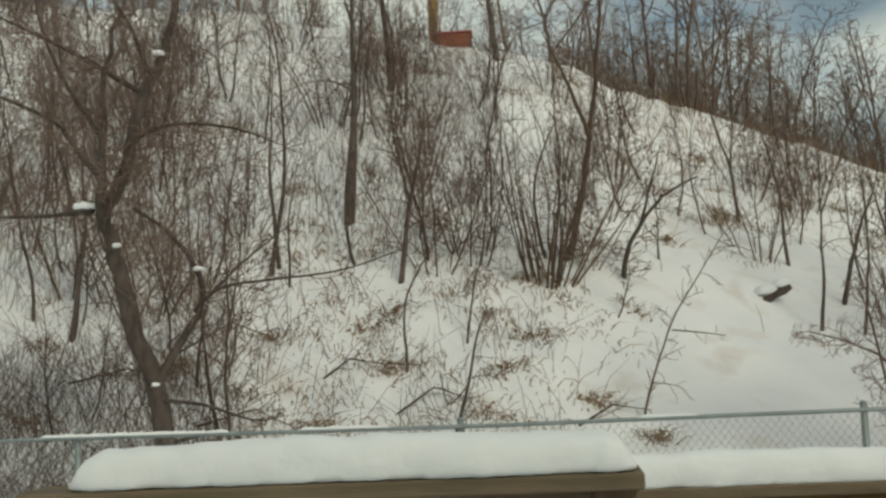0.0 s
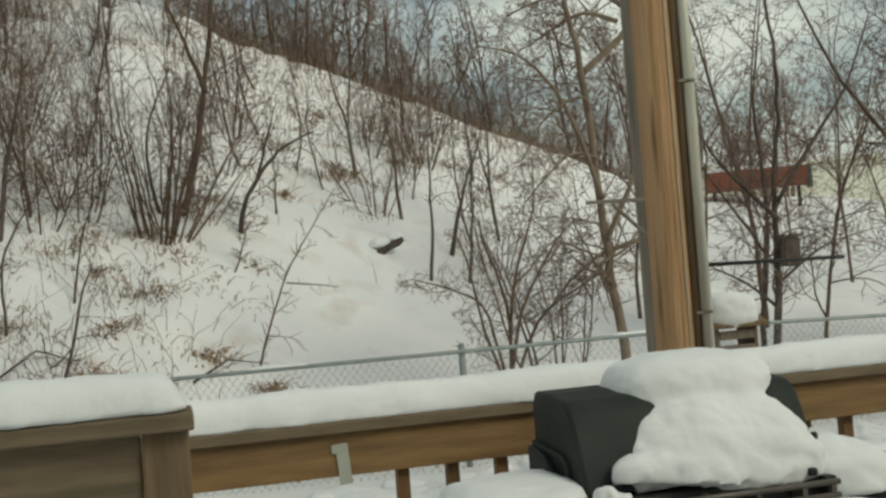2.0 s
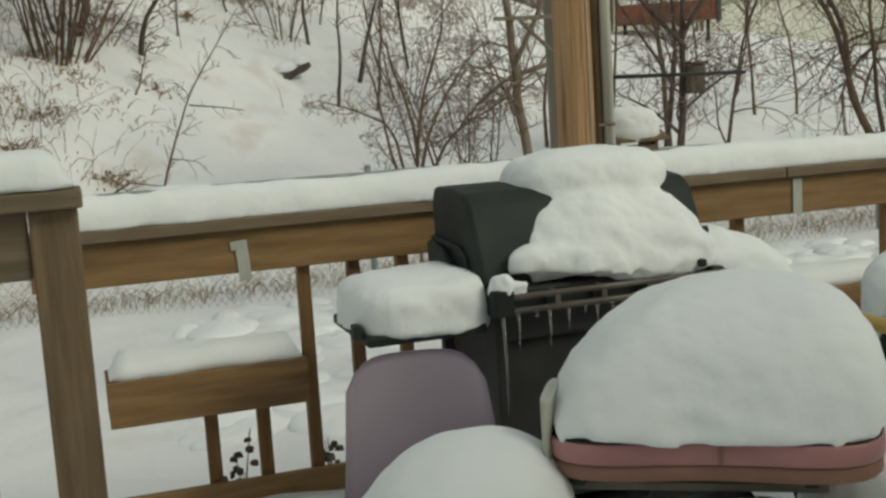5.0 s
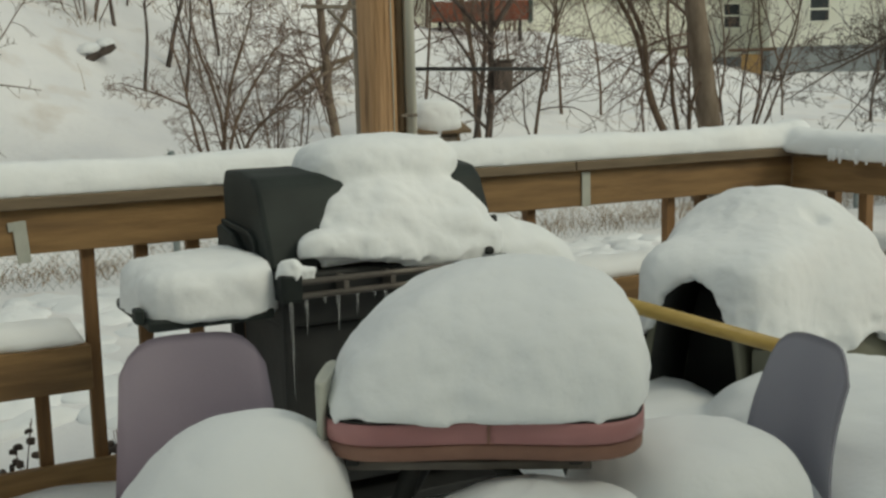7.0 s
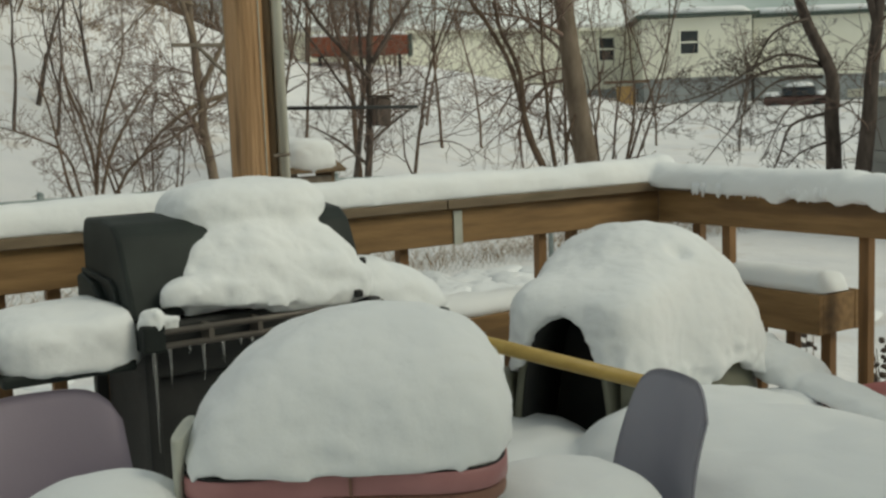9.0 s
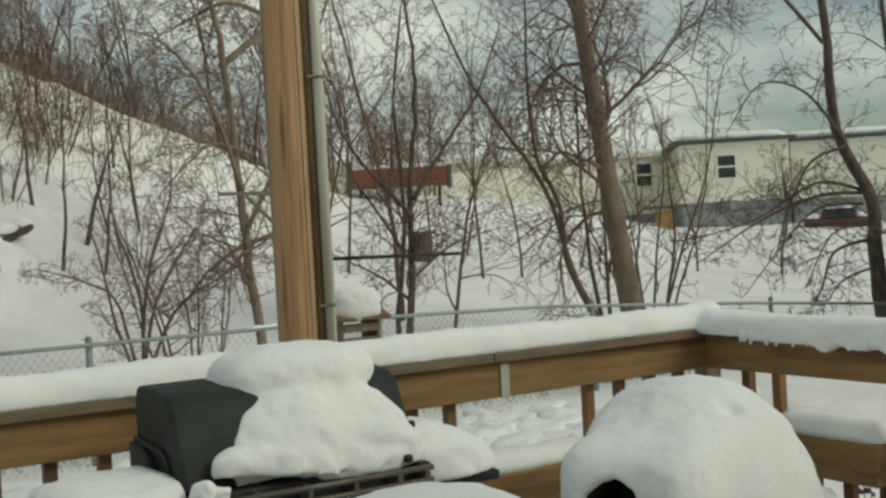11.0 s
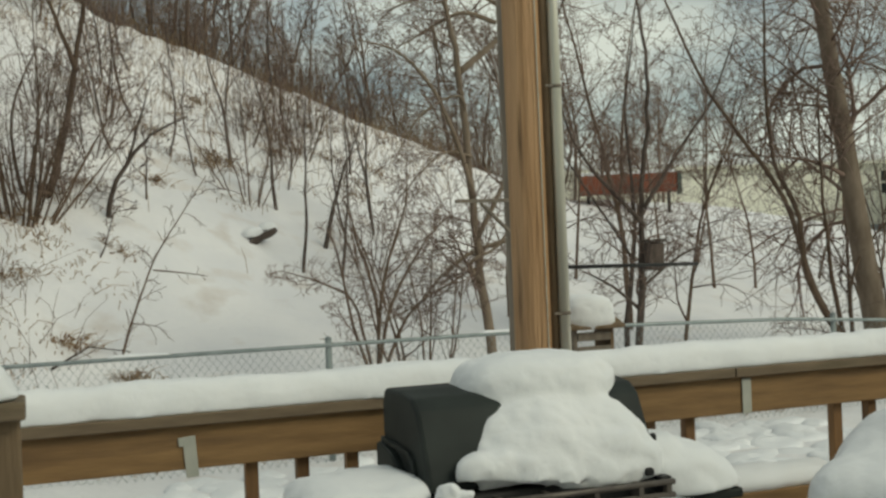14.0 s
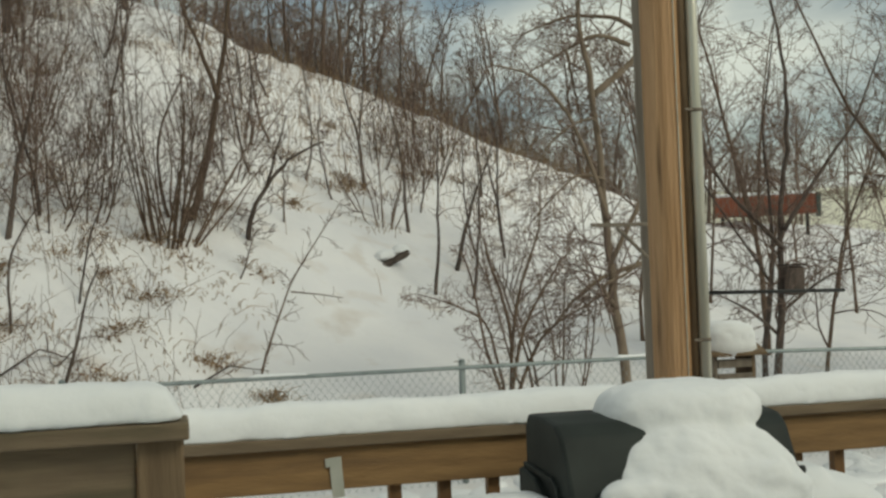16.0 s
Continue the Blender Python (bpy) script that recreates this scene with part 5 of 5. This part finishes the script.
count = 0
while count < 142:
    if count < 84:
        az, r = rng.uniform(-28, -15.5), 12.5 + 12.5 * rng.random() ** 0.7
    elif count < 106:
        az, r = rng.uniform(-16, -1), rng.uniform(17.5, 25)
    else:
        az, r = rng.uniform(-8, 17), rng.uniform(14.8, 24.5)
    if in_clearing(az, r) or (az > 4 and rng.random() < 0.6):
        continue
    again(models[rng.choice((0, 1, 2, 3, 4, 5, 6))], *spot(az, r), rng.uniform(0, 6.28), rng.uniform(0.5, 1.25))
    count += 1

for i in range(24):
    again(models[rng.choice((1, 3, 4, 5, 6))], *spot(rng.uniform(1.5, 14), rng.uniform(18, 27)), rng.uniform(0, 6.28), rng.uniform(0.7, 1.15))

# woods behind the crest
wood = [tree("woodland_tree", foot(*spot(9 + 4 * s, 33)), 6.0, 0.075, 230 + s, HAZEBARK, "bare woodland tree behind the crest of the hill", (0.03, 0), 13, 0.25, 0.34, 48, 2, fork=2, bend=0.08, thin=0.009, group="woodland trees", twig=HAZETWIG) for s in range(4)]
for i in range(78):
    az = rng.uniform(-26, 0) if i < 18 else rng.uniform(0.5, 33)
    rc = float(np.interp(az, (-60, 0, 20, 28, 44), (26, 24, 30, 34, 42)))
    r = rc + rng.uniform(0.8, 12)
    again(wood[rng.randint(0, 3)], *spot(az, r), rng.uniform(0, 6.28), rng.uniform(0.55, 1.15))


def brush(n, pick, tall, thin, seed, stray=0.32):
    """Upright dry stems: pick(rng) gives the spot."""
    g = random.Random(seed)
    bits = []
    for i in range(n):
        x, y = pick(g)
        z, h = height(x, y), tall * g.uniform(0.5, 1.2)
        dx, dy = g.gauss(0, stray) * h, g.gauss(0, stray) * h
        bits.append(tube([(x, y, z - 0.05), (x + dx * 0.4, y + dy * 0.4, z + h * 0.6), (x + dx, y + dy, z + h)], [thin, thin * 0.8, thin * 0.3], 3, cap=False))
    return joined(*bits)


def crest_spot(g):
    az = g.uniform(2.5, 24)
    rc = float(np.interp(az, (-60, 0, 20, 28, 44), (26, 24, 30, 34, 42)))
    return spot(az, rc + g.uniform(0.15, 4.5))


tagged(new("crest_brush", mesh_of("crest_brush", *brush(2700, crest_spot, 1.0, 0.007, 61, 0.42), DEADLEAF)), "brown dry brush along the crest of the hill", "brush", kind="stuff")
tagged(new("crest_thicket", mesh_of("crest_thicket", *brush(1900, crest_spot, 2.1, 0.0055, 64, 0.4), HAZETWIG)), "tall thin thicket behind the crest", "brush", kind="stuff")
tagged(new("slope_stems", mesh_of("slope_stems", *brush(1900, lambda g: spot(-28 + 30 * g.random() ** 1.5, g.uniform(11.0, 25)), 0.55, 0.0042, 62, 0.6), TWIG)), "thin dead stems standing in the snow", "brush", kind="stuff")
tagged(new("slope_thicket", mesh_of("slope_thicket", *brush(2300, lambda g: spot(-29 + 27 * g.random() ** 1.2, g.uniform(16.0, 26)), 1.1, 0.0045, 67, 0.55), HAZETWIG)), "haze of thin brown stems crowding the upper slope", "brush", kind="stuff")


tagged(new("slope_brambles", mesh_of("slope_brambles", *brush(1500, lambda g: spot(-30 + 14 * g.random() ** 1.4, g.uniform(10.6, 14.5)), 0.7, 0.0042, 68, 0.8), TWIG)), "tangle of thin brambles behind the fence", "brush", kind="stuff")


def upper_slope(g):
    az = g.uniform(1, 21)
    rc = float(np.interp(az, (-60, 0, 20, 28, 44), (26, 24, 30, 34, 42)))
    return spot(az, rc - abs(g.gauss(0, 3.2)))


tagged(new("upper_slope_grass", mesh_of("upper_slope_grass", *brush(1500, upper_slope, 0.38, 0.0055, 66), GRASS)), "thin dry grass and twigs near the crest", "brush", kind="stuff")
tagged(new("fence_weeds", mesh_of("fence_weeds", *brush(3600, lambda g: (g.uniform(-6, 13), 9.15 + abs(g.gauss(0, 0.7))), 0.13, 0.0032, 63, 1.0), GRASS)), "dry weeds along the foot of the fence", "brush", kind="stuff")


def tuft(x, y, wide, tall, seed):
    g = random.Random(seed)
    ob = thing("grass_tuft", foot(x, y), "tan tuft of dry grass poking through snow", "grass", "grass tufts")
    bits = []
    for i in range(42):
        p = Vector((g.gauss(0, wide * 0.75), g.gauss(0, wide * 0.5), -0.05))
        d = Vector((g.gauss(0, 0.9), g.gauss(0, 0.9), 1)) * tall * g.uniform(0.15, 0.8)
        bits.append(tube([p, p + d * 0.6 + Vector((g.gauss(0, 0.02), 0, 0)), p + d + Vector((0, 0, -0.5 * tall * g.random()))], [0.0048, 0.004, 0.0016], 3, cap=False))
    tagged(part("grass_blade", joined(*bits), GRASS, ob), kind="stuff")


for i, (x, y, w, h) in enumerate(((-0.5, 13.4, 0.28, 0.32), (-0.65, 14.6, 0.22, 0.4), (-1.2, 11.9, 0.33, 0.22), (-0.92, 12.8, 0.14, 0.22), (-2.41, 12.7, 0.2, 0.14),
                                  (-2.96, 11.8, 0.22, 0.2), (0.76, 11.6, 0.2, 0.2), (-0.69, 21.2, 0.5, 0.7), (-1.84, 16, 0.3, 0.45), (1.1, 20.3, 0.25, 0.25),
                                  (2.65, 18.9, 0.22, 0.3), (0.45, 16.2, 0.3, 0.25), (-3.97, 16.7, 0.35, 0.4), (-5.55, 18.2, 0.5, 0.7), (-2.5, 21.8, 0.5, 0.5),
                                  (2.2, 20.6, 0.3, 0.25), (3.3, 19.0, 0.2, 0.25), (2.9, 20.3, 0.3, 0.3))):
    tuft(x, y, w, h, 300 + i)

def clod(x, y, wide, seed):
    """Bank of dead brown leaves and roots breaking through the snow, with bent grass over it."""
    g = random.Random(seed)
    ob = thing("leaf_clump", foot(x, y), "clump of dead brown leaves and roots in thin snow", "leaves", "leaf clumps")
    V, F = [], []
    for i in range(int(g.uniform(20, 60))):
        a, d = g.uniform(0, 2 * math.pi), wide * abs(g.gauss(0, 0.7))
        px, py = d * math.cos(a), d * math.sin(a) * 0.7
        p = Vector((px, py, height(x + px, y + py) - height(x, y) + g.uniform(0.0, 0.10) * (1.2 - min(1.0, d / wide))))
        u = Vector((g.gauss(0, 1), g.gauss(0, 1), g.gauss(0, 0.7))).normalized()
        v = u.orthogonal().normalized()
        w = u.cross(v)
        q = g.uniform(0.016, 0.040)
        o = len(V)
        V += [p - u * q, p + v * q * 0.5 + w * q * 0.25, p + u * q, p - v * q * 0.5 + w * q * 0.25]
        F += [(o, o + 1, o + 2), (o, o + 2, o + 3)]
    tagged(part("dead_leaves", (V, F), DEADLEAF, ob), kind="stuff")
    bits = []
    for i in range(int(g.uniform(20, 60))):
        p = Vector((g.gauss(0, wide * 0.65), g.gauss(0, wide * 0.35), 0))
        p.z = height(x + p.x, y + p.y) - height(x, y) - 0.02
        d = Vector((g.gauss(0, 0.9), g.gauss(0, 0.9), 0.8)) * g.uniform(0.05, 0.22)
        bits.append(tube([p, p + d * 0.6 + Vector((0, 0, 0.03)), p + d * 1.1 - Vector((0, 0, 0.02))], [0.004, 0.004, 0.0015], 3, cap=False))
    tagged(part("grass_blade", joined(*bits), GRASS, ob), kind="stuff")


for i, (x, y, w) in enumerate(((-2.99, 11.78, 0.26), (-2.27, 12.76, 0.24), (-1.17, 11.91, 0.36), (-0.51, 13.35, 0.42), (-0.92, 12.68, 0.23), (0.76, 11.59, 0.2),
                               (-2.7, 13.47, 0.3), (-2.02, 16.11, 0.42), (-4.1, 16.72, 0.31), (-2.61, 21.76, 0.5), (-0.69, 21.2, 0.55), (1.17, 20.46, 0.3),
                               (2.73, 19.05, 0.25), (3.03, 19.14, 0.22), (4.3, 22.4, 0.4), (0.85, 14.41, 0.22), (0.5, 16.22, 0.3), (-0.39, 14.55, 0.34),
                               (-2.3, 13.76, 0.28), (-3.79, 13.13, 0.28), (-4.73, 12.66, 0.28), (-3.99, 12.18, 0.3), (-1.07, 13.84, 0.22), (-6.56, 12.84, 0.33),
                               (-5.51, 12.52, 0.28), (-6.18, 11.66, 0.34), (-5.59, 18.34, 0.5), (-3.01, 17.33, 0.37), (1.61, 17.16, 0.18), (0.1, 12.27, 0.2),
                               (3.83, 21.4, 0.35), (4.29, 20.6, 0.25), (1.8, 19.5, 0.25))):
    clod(x, y, w, 500 + i)


def fallen_branch(points, r, seed):
    g = random.Random(seed)
    base = Vector(foot(*points[0]))
    ob = thing("fallen_branch", base, "thin dead branch lying bent on the snowy slope", "branch", "fallen branches")
    pts = [Vector((x, y, height(x, y) + 0.02 + 0.10 * math.sin(math.pi * i / (len(points) - 1)))) - base for i, (x, y) in enumerate(points)]
    twigs = []
    offshoots(g, pts, [r] * len(pts), 9, 0.15, 0.5, 45, 1, twigs, 0.04, 0.003)
    part("stem", tube(pts, [r * (1 - 0.7 * i / (len(pts) - 1)) for i in range(len(pts))], 5), BARK, ob)
    tagged(part("twig_spray", joined(*twigs), TWIG, ob), kind="stuff")


for i, pts in enumerate((((-3.05, 12.6), (-2.75, 12.75), (-2.35, 12.7), (-1.9, 12.85)), ((-2.1, 11.95), (-1.7, 12.15), (-1.25, 12.1)),
                         ((-4.9, 12.9), (-4.3, 13.2), (-3.7, 13.1)), ((-0.1, 11.7), (0.3, 12.1), (0.75, 12.3)),
                         ((-4.3, 11.6), (-3.7, 11.85), (-3.2, 11.75)), ((-6.0, 12.2), (-5.4, 12.5), (-4.9, 12.3)))):
    fallen_branch(pts, 0.014, 620 + i)


def litter(count, area, seed, per, wide, tall):
    """Soft patches of flattened dead grass and leaves: area gives the middle of each patch."""
    g = random.Random(seed)
    bits = []
    for i in range(count):
        cx, cy = area(g)
        w = wide * g.uniform(0.5, 1.4)
        for k in range(int(per * g.uniform(0.4, 1.4))):
            x, y = cx + g.gauss(0, w), cy + g.gauss(0, w * 0.7)
            z, h = height(x, y), tall * g.uniform(0.2, 1.0)
            dx, dy = g.gauss(0, 1.1) * h, g.gauss(0, 1.1) * h
            bits.append(tube([(x, y, z - 0.02), (x + dx * 0.5, y + dy * 0.5, z + h * 0.8), (x + dx, y + dy, z + h * 0.6)], [0.005, 0.0055, 0.0015], 3, cap=False))
    return joined(*bits)


tagged(new("slope_litter", mesh_of("slope_litter", *litter(85, lambda g: spot(g.uniform(-26, 2.5), g.uniform(10.6, 17)), 73, 46, 0.30, 0.12), GRASS)), "flattened tan grass showing through thin snow", "grass", kind="stuff")
tagged(new("crest_litter", mesh_of("crest_litter", *litter(24, lambda g: spot(g.uniform(-8, 17), g.uniform(18, 26)), 72, 40, 0.16, 0.2), GRASS)), "dark dead leaves and roots near the crest", "grass", kind="stuff")
log = thing("log", foot(3.04, 16.25), "dark jagged broken log end sticking out of the snow", "log")
part("wood", tube([(-0.27, -0.16, -0.05), (-0.16, -0.14, 0.02), (-0.02, -0.12, 0.09), (0.10, -0.08, 0.15), (0.20, -0.05, 0.20)], [0.04, 0.062, 0.05, 0.066, 0.045], 9), BARK, log)
part("snag", tube([(-0.14, -0.16, 0.0), (-0.22, -0.19, -0.05)], [0.034, 0.012], 6), BARK, log)
snow_on("log_snow", "snow lying along the broken log", joined(
    mound((2.98, 16.25, height(3.02, 16.3) + 0.08), 0.26, 0.12, 0.13, rot=22, seed=51, rough=0.12),
    mound((3.13, 16.25, height(3.02, 16.3) + 0.17), 0.15, 0.10, 0.11, rot=22, seed=53, rough=0.12)))

# red box and ochre post at the top of the hill
x, y = spot(-4.0, 24.4)
hut = thing("red_box", (x, y, height(x, y)), "brick-red box standing on the hilltop", "box")
part("body", box(-0.42, 0.42, -0.3, 0.3, -0.3, 0.38, 0.02), RUST, hut)
part("lid", box(-0.45, 0.45, -0.33, 0.33, 0.384, 0.42, 0.01), RED, hut)
x, y = spot(-4.95, 24.9)
hill_post = thing("ochre_post", (x, y, height(x, y)), "thick ochre wooden post on the hilltop", "post")
part("shaft", rel(timber(0, 0, -0.4, 5.5, 0.11, 0.10, (0, 0), 16, 3), Vector((0, 0, 0))), AMBER, hill_post)


# ---- far houses ----
def frame_at(az0, r0, az1, r1):
    """Matrix with x along the wall from one bearing to another, y away from the viewer."""
    p, q = Vector((*spot(az0, r0), 0)), Vector((*spot(az1, r1), 0))
    d = (q - p)
    return Matrix.Translation(p) @ Matrix.Rotation(math.atan2(d.y, d.x), 4, "Z"), d.length


def house_window(ob, x, z, w, h):
    win = part("window", box(x - 0.06, x + w + 0.06, -0.05, -0.004, z - 0.06, z, 0.006), SIDING, ob)
    part("window_frame", box(x - 0.06, x + w + 0.06, -0.05, -0.004, z + h, z + h + 0.06, 0.006), SIDING, win)
    part("window_frame", box(x - 0.06, x, -0.05, -0.004, z + 0.001, z + h - 0.001, 0.006), SIDING, win)
    part("window_frame", box(x + w, x + w + 0.06, -0.05, -0.004, z + 0.001, z + h - 0.001, 0.006), SIDING, win)
    part("pane", box(x + 0.001, x + w - 0.001, -0.022, -0.012, z + 0.001, z + h - 0.001, 0), GLASS, win)
    part("sash_bar", box(x + 0.001, x + w - 0.001, -0.04, -0.024, z + h * 0.46, z + h * 0.54, 0.004), SIDING, win)


def trailer(name, m, length, depth, z0, zs, z1, label, windows, eave=TRIM):
    ob = thing(name, (0, 0, 0), label, "house", "far houses")
    ob.matrix_basis = m
    part("skirting", box(0.03, length - 0.03, 0.03, depth, z0 - 1.0, zs - 0.002, 0.02), SKIRT, ob, "grey skirting")
    n = int((z1 - zs) / 0.2)
    for i in range(n):
        a, b = zs + (z1 - zs) * i / n, zs + (z1 - zs) * (i + 1) / n
        part("siding_board", box(0, length, 0.003 * (i % 2), 0.05 + 0.003 * (i % 2), a, b - 0.002, 0.0), SIDING, ob)
    part("wall", box(0.002, length - 0.002, 0.056, depth, zs, z1, 0.01), SIDING, ob, "white siding wall")
    part("eave", box(-0.25, length + 0.25, -0.22, depth + 0.22, z1 + 0.002, z1 + 0.13, 0.02), eave, ob, "narrow eave board")
    part("roof_snow", snow_strip((-0.2, depth / 2, z1 + 0.132), (length + 0.2, depth / 2, z1 + 0.132), depth * 1.02, 0.28, 8, step=0.4, ends=0.3, square=5), SNOW, ob, "snow on the flat roof")
    for w in windows:
        house_window(ob, *w)
    return ob


m, ln = frame_at(43.8, 42, 49.0, 42.6)
trailer("mobile_home", m, 3.9, 5.0, 1.2, 2.26, 4.40, "white mobile home with dark green eaves and grey skirting", ((1.36, 3.12, 0.62, 0.80),))
m, ln = frame_at(49.1, 43.6, 57.5, 45)
trailer("mobile_home", m, ln, 5.0, 1.2, 2.2, 4.35, "white wing of the mobile home further along", ())
m, ln = frame_at(26.5, 41, 43.4, 45)
trailer("mobile_home", m, ln, 4.0, 1.4, 2.0, 4.20, "long cream-white trailer home behind the trees", ((ln - 1.5, 3.1, 0.62, 0.85),), SIDING)
m, ln = frame_at(42.0, 40, 43.9, 40)
porch = thing("porch_step", (0, 0, 0), "small brown wooden porch beside the mobile home", "porch")
porch.matrix_basis = m
part("porch_box", box(0.35, 1.0, 0, 0.8, 1.0, 2.0, 0.02), AMBER, porch)
part("porch_roof", box(-0.1, 1.5, -0.1, 0.9, 2.104, 2.2, 0.02), BARKWARM, porch)
m, ln = frame_at(39.9, 41, 40.7, 41)
panel = thing("ochre_door", (0, 0, 0), "ochre wooden door panel against the trailer", "door")
panel.matrix_basis = m
part("leaf", box(0, 0.5, 0, 0.06, 1.4, 3.4, 0.01), AMBER, panel)
m, ln = frame_at(49.5, 41, 52.6, 41)
car = thing("parked_car", (0, 0, 0), "dark red-brown car half buried in snow beside the mobile home", "car")
car.matrix_basis = m
CAR0 = 0.72
part("body", prism(((0.0, CAR0 + 0.22), (0.0, CAR0 + 0.62), (0.25, CAR0 + 0.74), (1.35, CAR0 + 0.74), (1.6, CAR0 + 0.60), (1.6, CAR0 + 0.22)), 0.05, ln - 0.05, 0.05), CARPAINT, car, "dark red-brown body")
part("cabin", prism(((0.15, CAR0 + 0.745), (0.35, CAR0 + 1.06), (1.2, CAR0 + 1.06), (1.42, CAR0 + 0.745)), 0.65, ln - 0.45, 0.05), GLASS, car, "dark glazed cabin")
for u in (0.42, ln - 0.42):
    wheel = part("wheel", tube([(u, -0.02, CAR0 + 0.25), (u, 0.18, CAR0 + 0.25)], 0.28, 18), BLACKMATT, car)
    part("rim", tube([(u, -0.028, CAR0 + 0.25), (u, -0.021, CAR0 + 0.25)], 0.16, 14), GALV, wheel)
for u, w, z in ((0.35, 0.55, 0.745), (ln * 0.55, ln * 0.36, 1.065), (ln - 0.28, 0.4, 0.745)):
    snow_on("car_snow", "lump of snow on the parked car", ([m @ v for v in mound((u, 0.75, CAR0 + z), w * 0.6, 0.6, 0.16, seed=u, rings=8, around=24)[0]], mound((0, 0, 0), 1, 1, 1, rings=8, around=24)[1]), group="snow on the car")
m, ln = frame_at(27.3, 33, 32.2, 33)
girder = thing("rust_container", (0, 0, 0), "long rust-red steel container on short legs", "container")
girder.matrix_basis = m
part("body", box(0, ln, 0, 0.9, 3.06, 3.60, 0.03), RUST, girder)
for i in range(9):
    u = 0.1 + (ln - 0.25) * i / 8
    part("rib", box(u, u + 0.07, -0.03, 0.0, 3.10, 3.56, 0.01), RUST, girder)
part("end_plate", box(ln + 0.002, ln + 0.12, -0.05, 0.95, 2.98, 3.62, 0.02), TRIM, girder)
for u in (0.2, ln - 0.3):
    part("leg", box(u, u + 0.1, 0.3, 0.4, 1.8, 3.058, 0.01), BLACKMATT, girder)
snow_on("container_snow", "line of snow on the rust-red container", [([m @ v for v in d[0]], d[1]) for d in (snow_strip((0, 0.45, 3.6), (ln, 0.45, 3.6), 0.9, 0.12, 3, step=0.1),)][0])

m, ln = frame_at(54.45, 16.5, 66, 13.6)
shed = thing("grey_shed", (0, 0, 0), "grey-sided shed with a white eave", "shed")
shed.matrix_basis = m
for i in range(10):
    part("siding_board", box(0, ln, 0.01 * (i % 2), 0.04 + 0.01 * (i % 2), -0.4 + 0.165 * i, -0.242 + 0.165 * i, 0.005), GREYSIDING, shed)
part("wall", box(0.01, ln, 0.052, 3.0, -0.5, 1.30, 0.01), GREYSIDING, shed)
part("eave", box(-0.18, ln, -0.2, 3.2, 1.305, 1.42, 0.015), SIDING, shed, "white eave board")
part("roof_snow", snow_strip((-0.15, 1.5, 1.422), (ln, 1.5, 1.422), 3.3, 0.10, 4, step=0.3, square=5), SNOW, shed)

# house wall behind the deck, closing the place
bm = box(-6, 6, -3.25, -3.05, -0.5, 4.5, 0.01)
wall_mesh = bpy.data.meshes.new("wall_south")
bm.to_mesh(wall_mesh)
bm.free()
wall_mesh.materials.append(SIDING)
tagged(new("wall_south", wall_mesh), "pale house wall behind the deck", "wall", kind="structure")
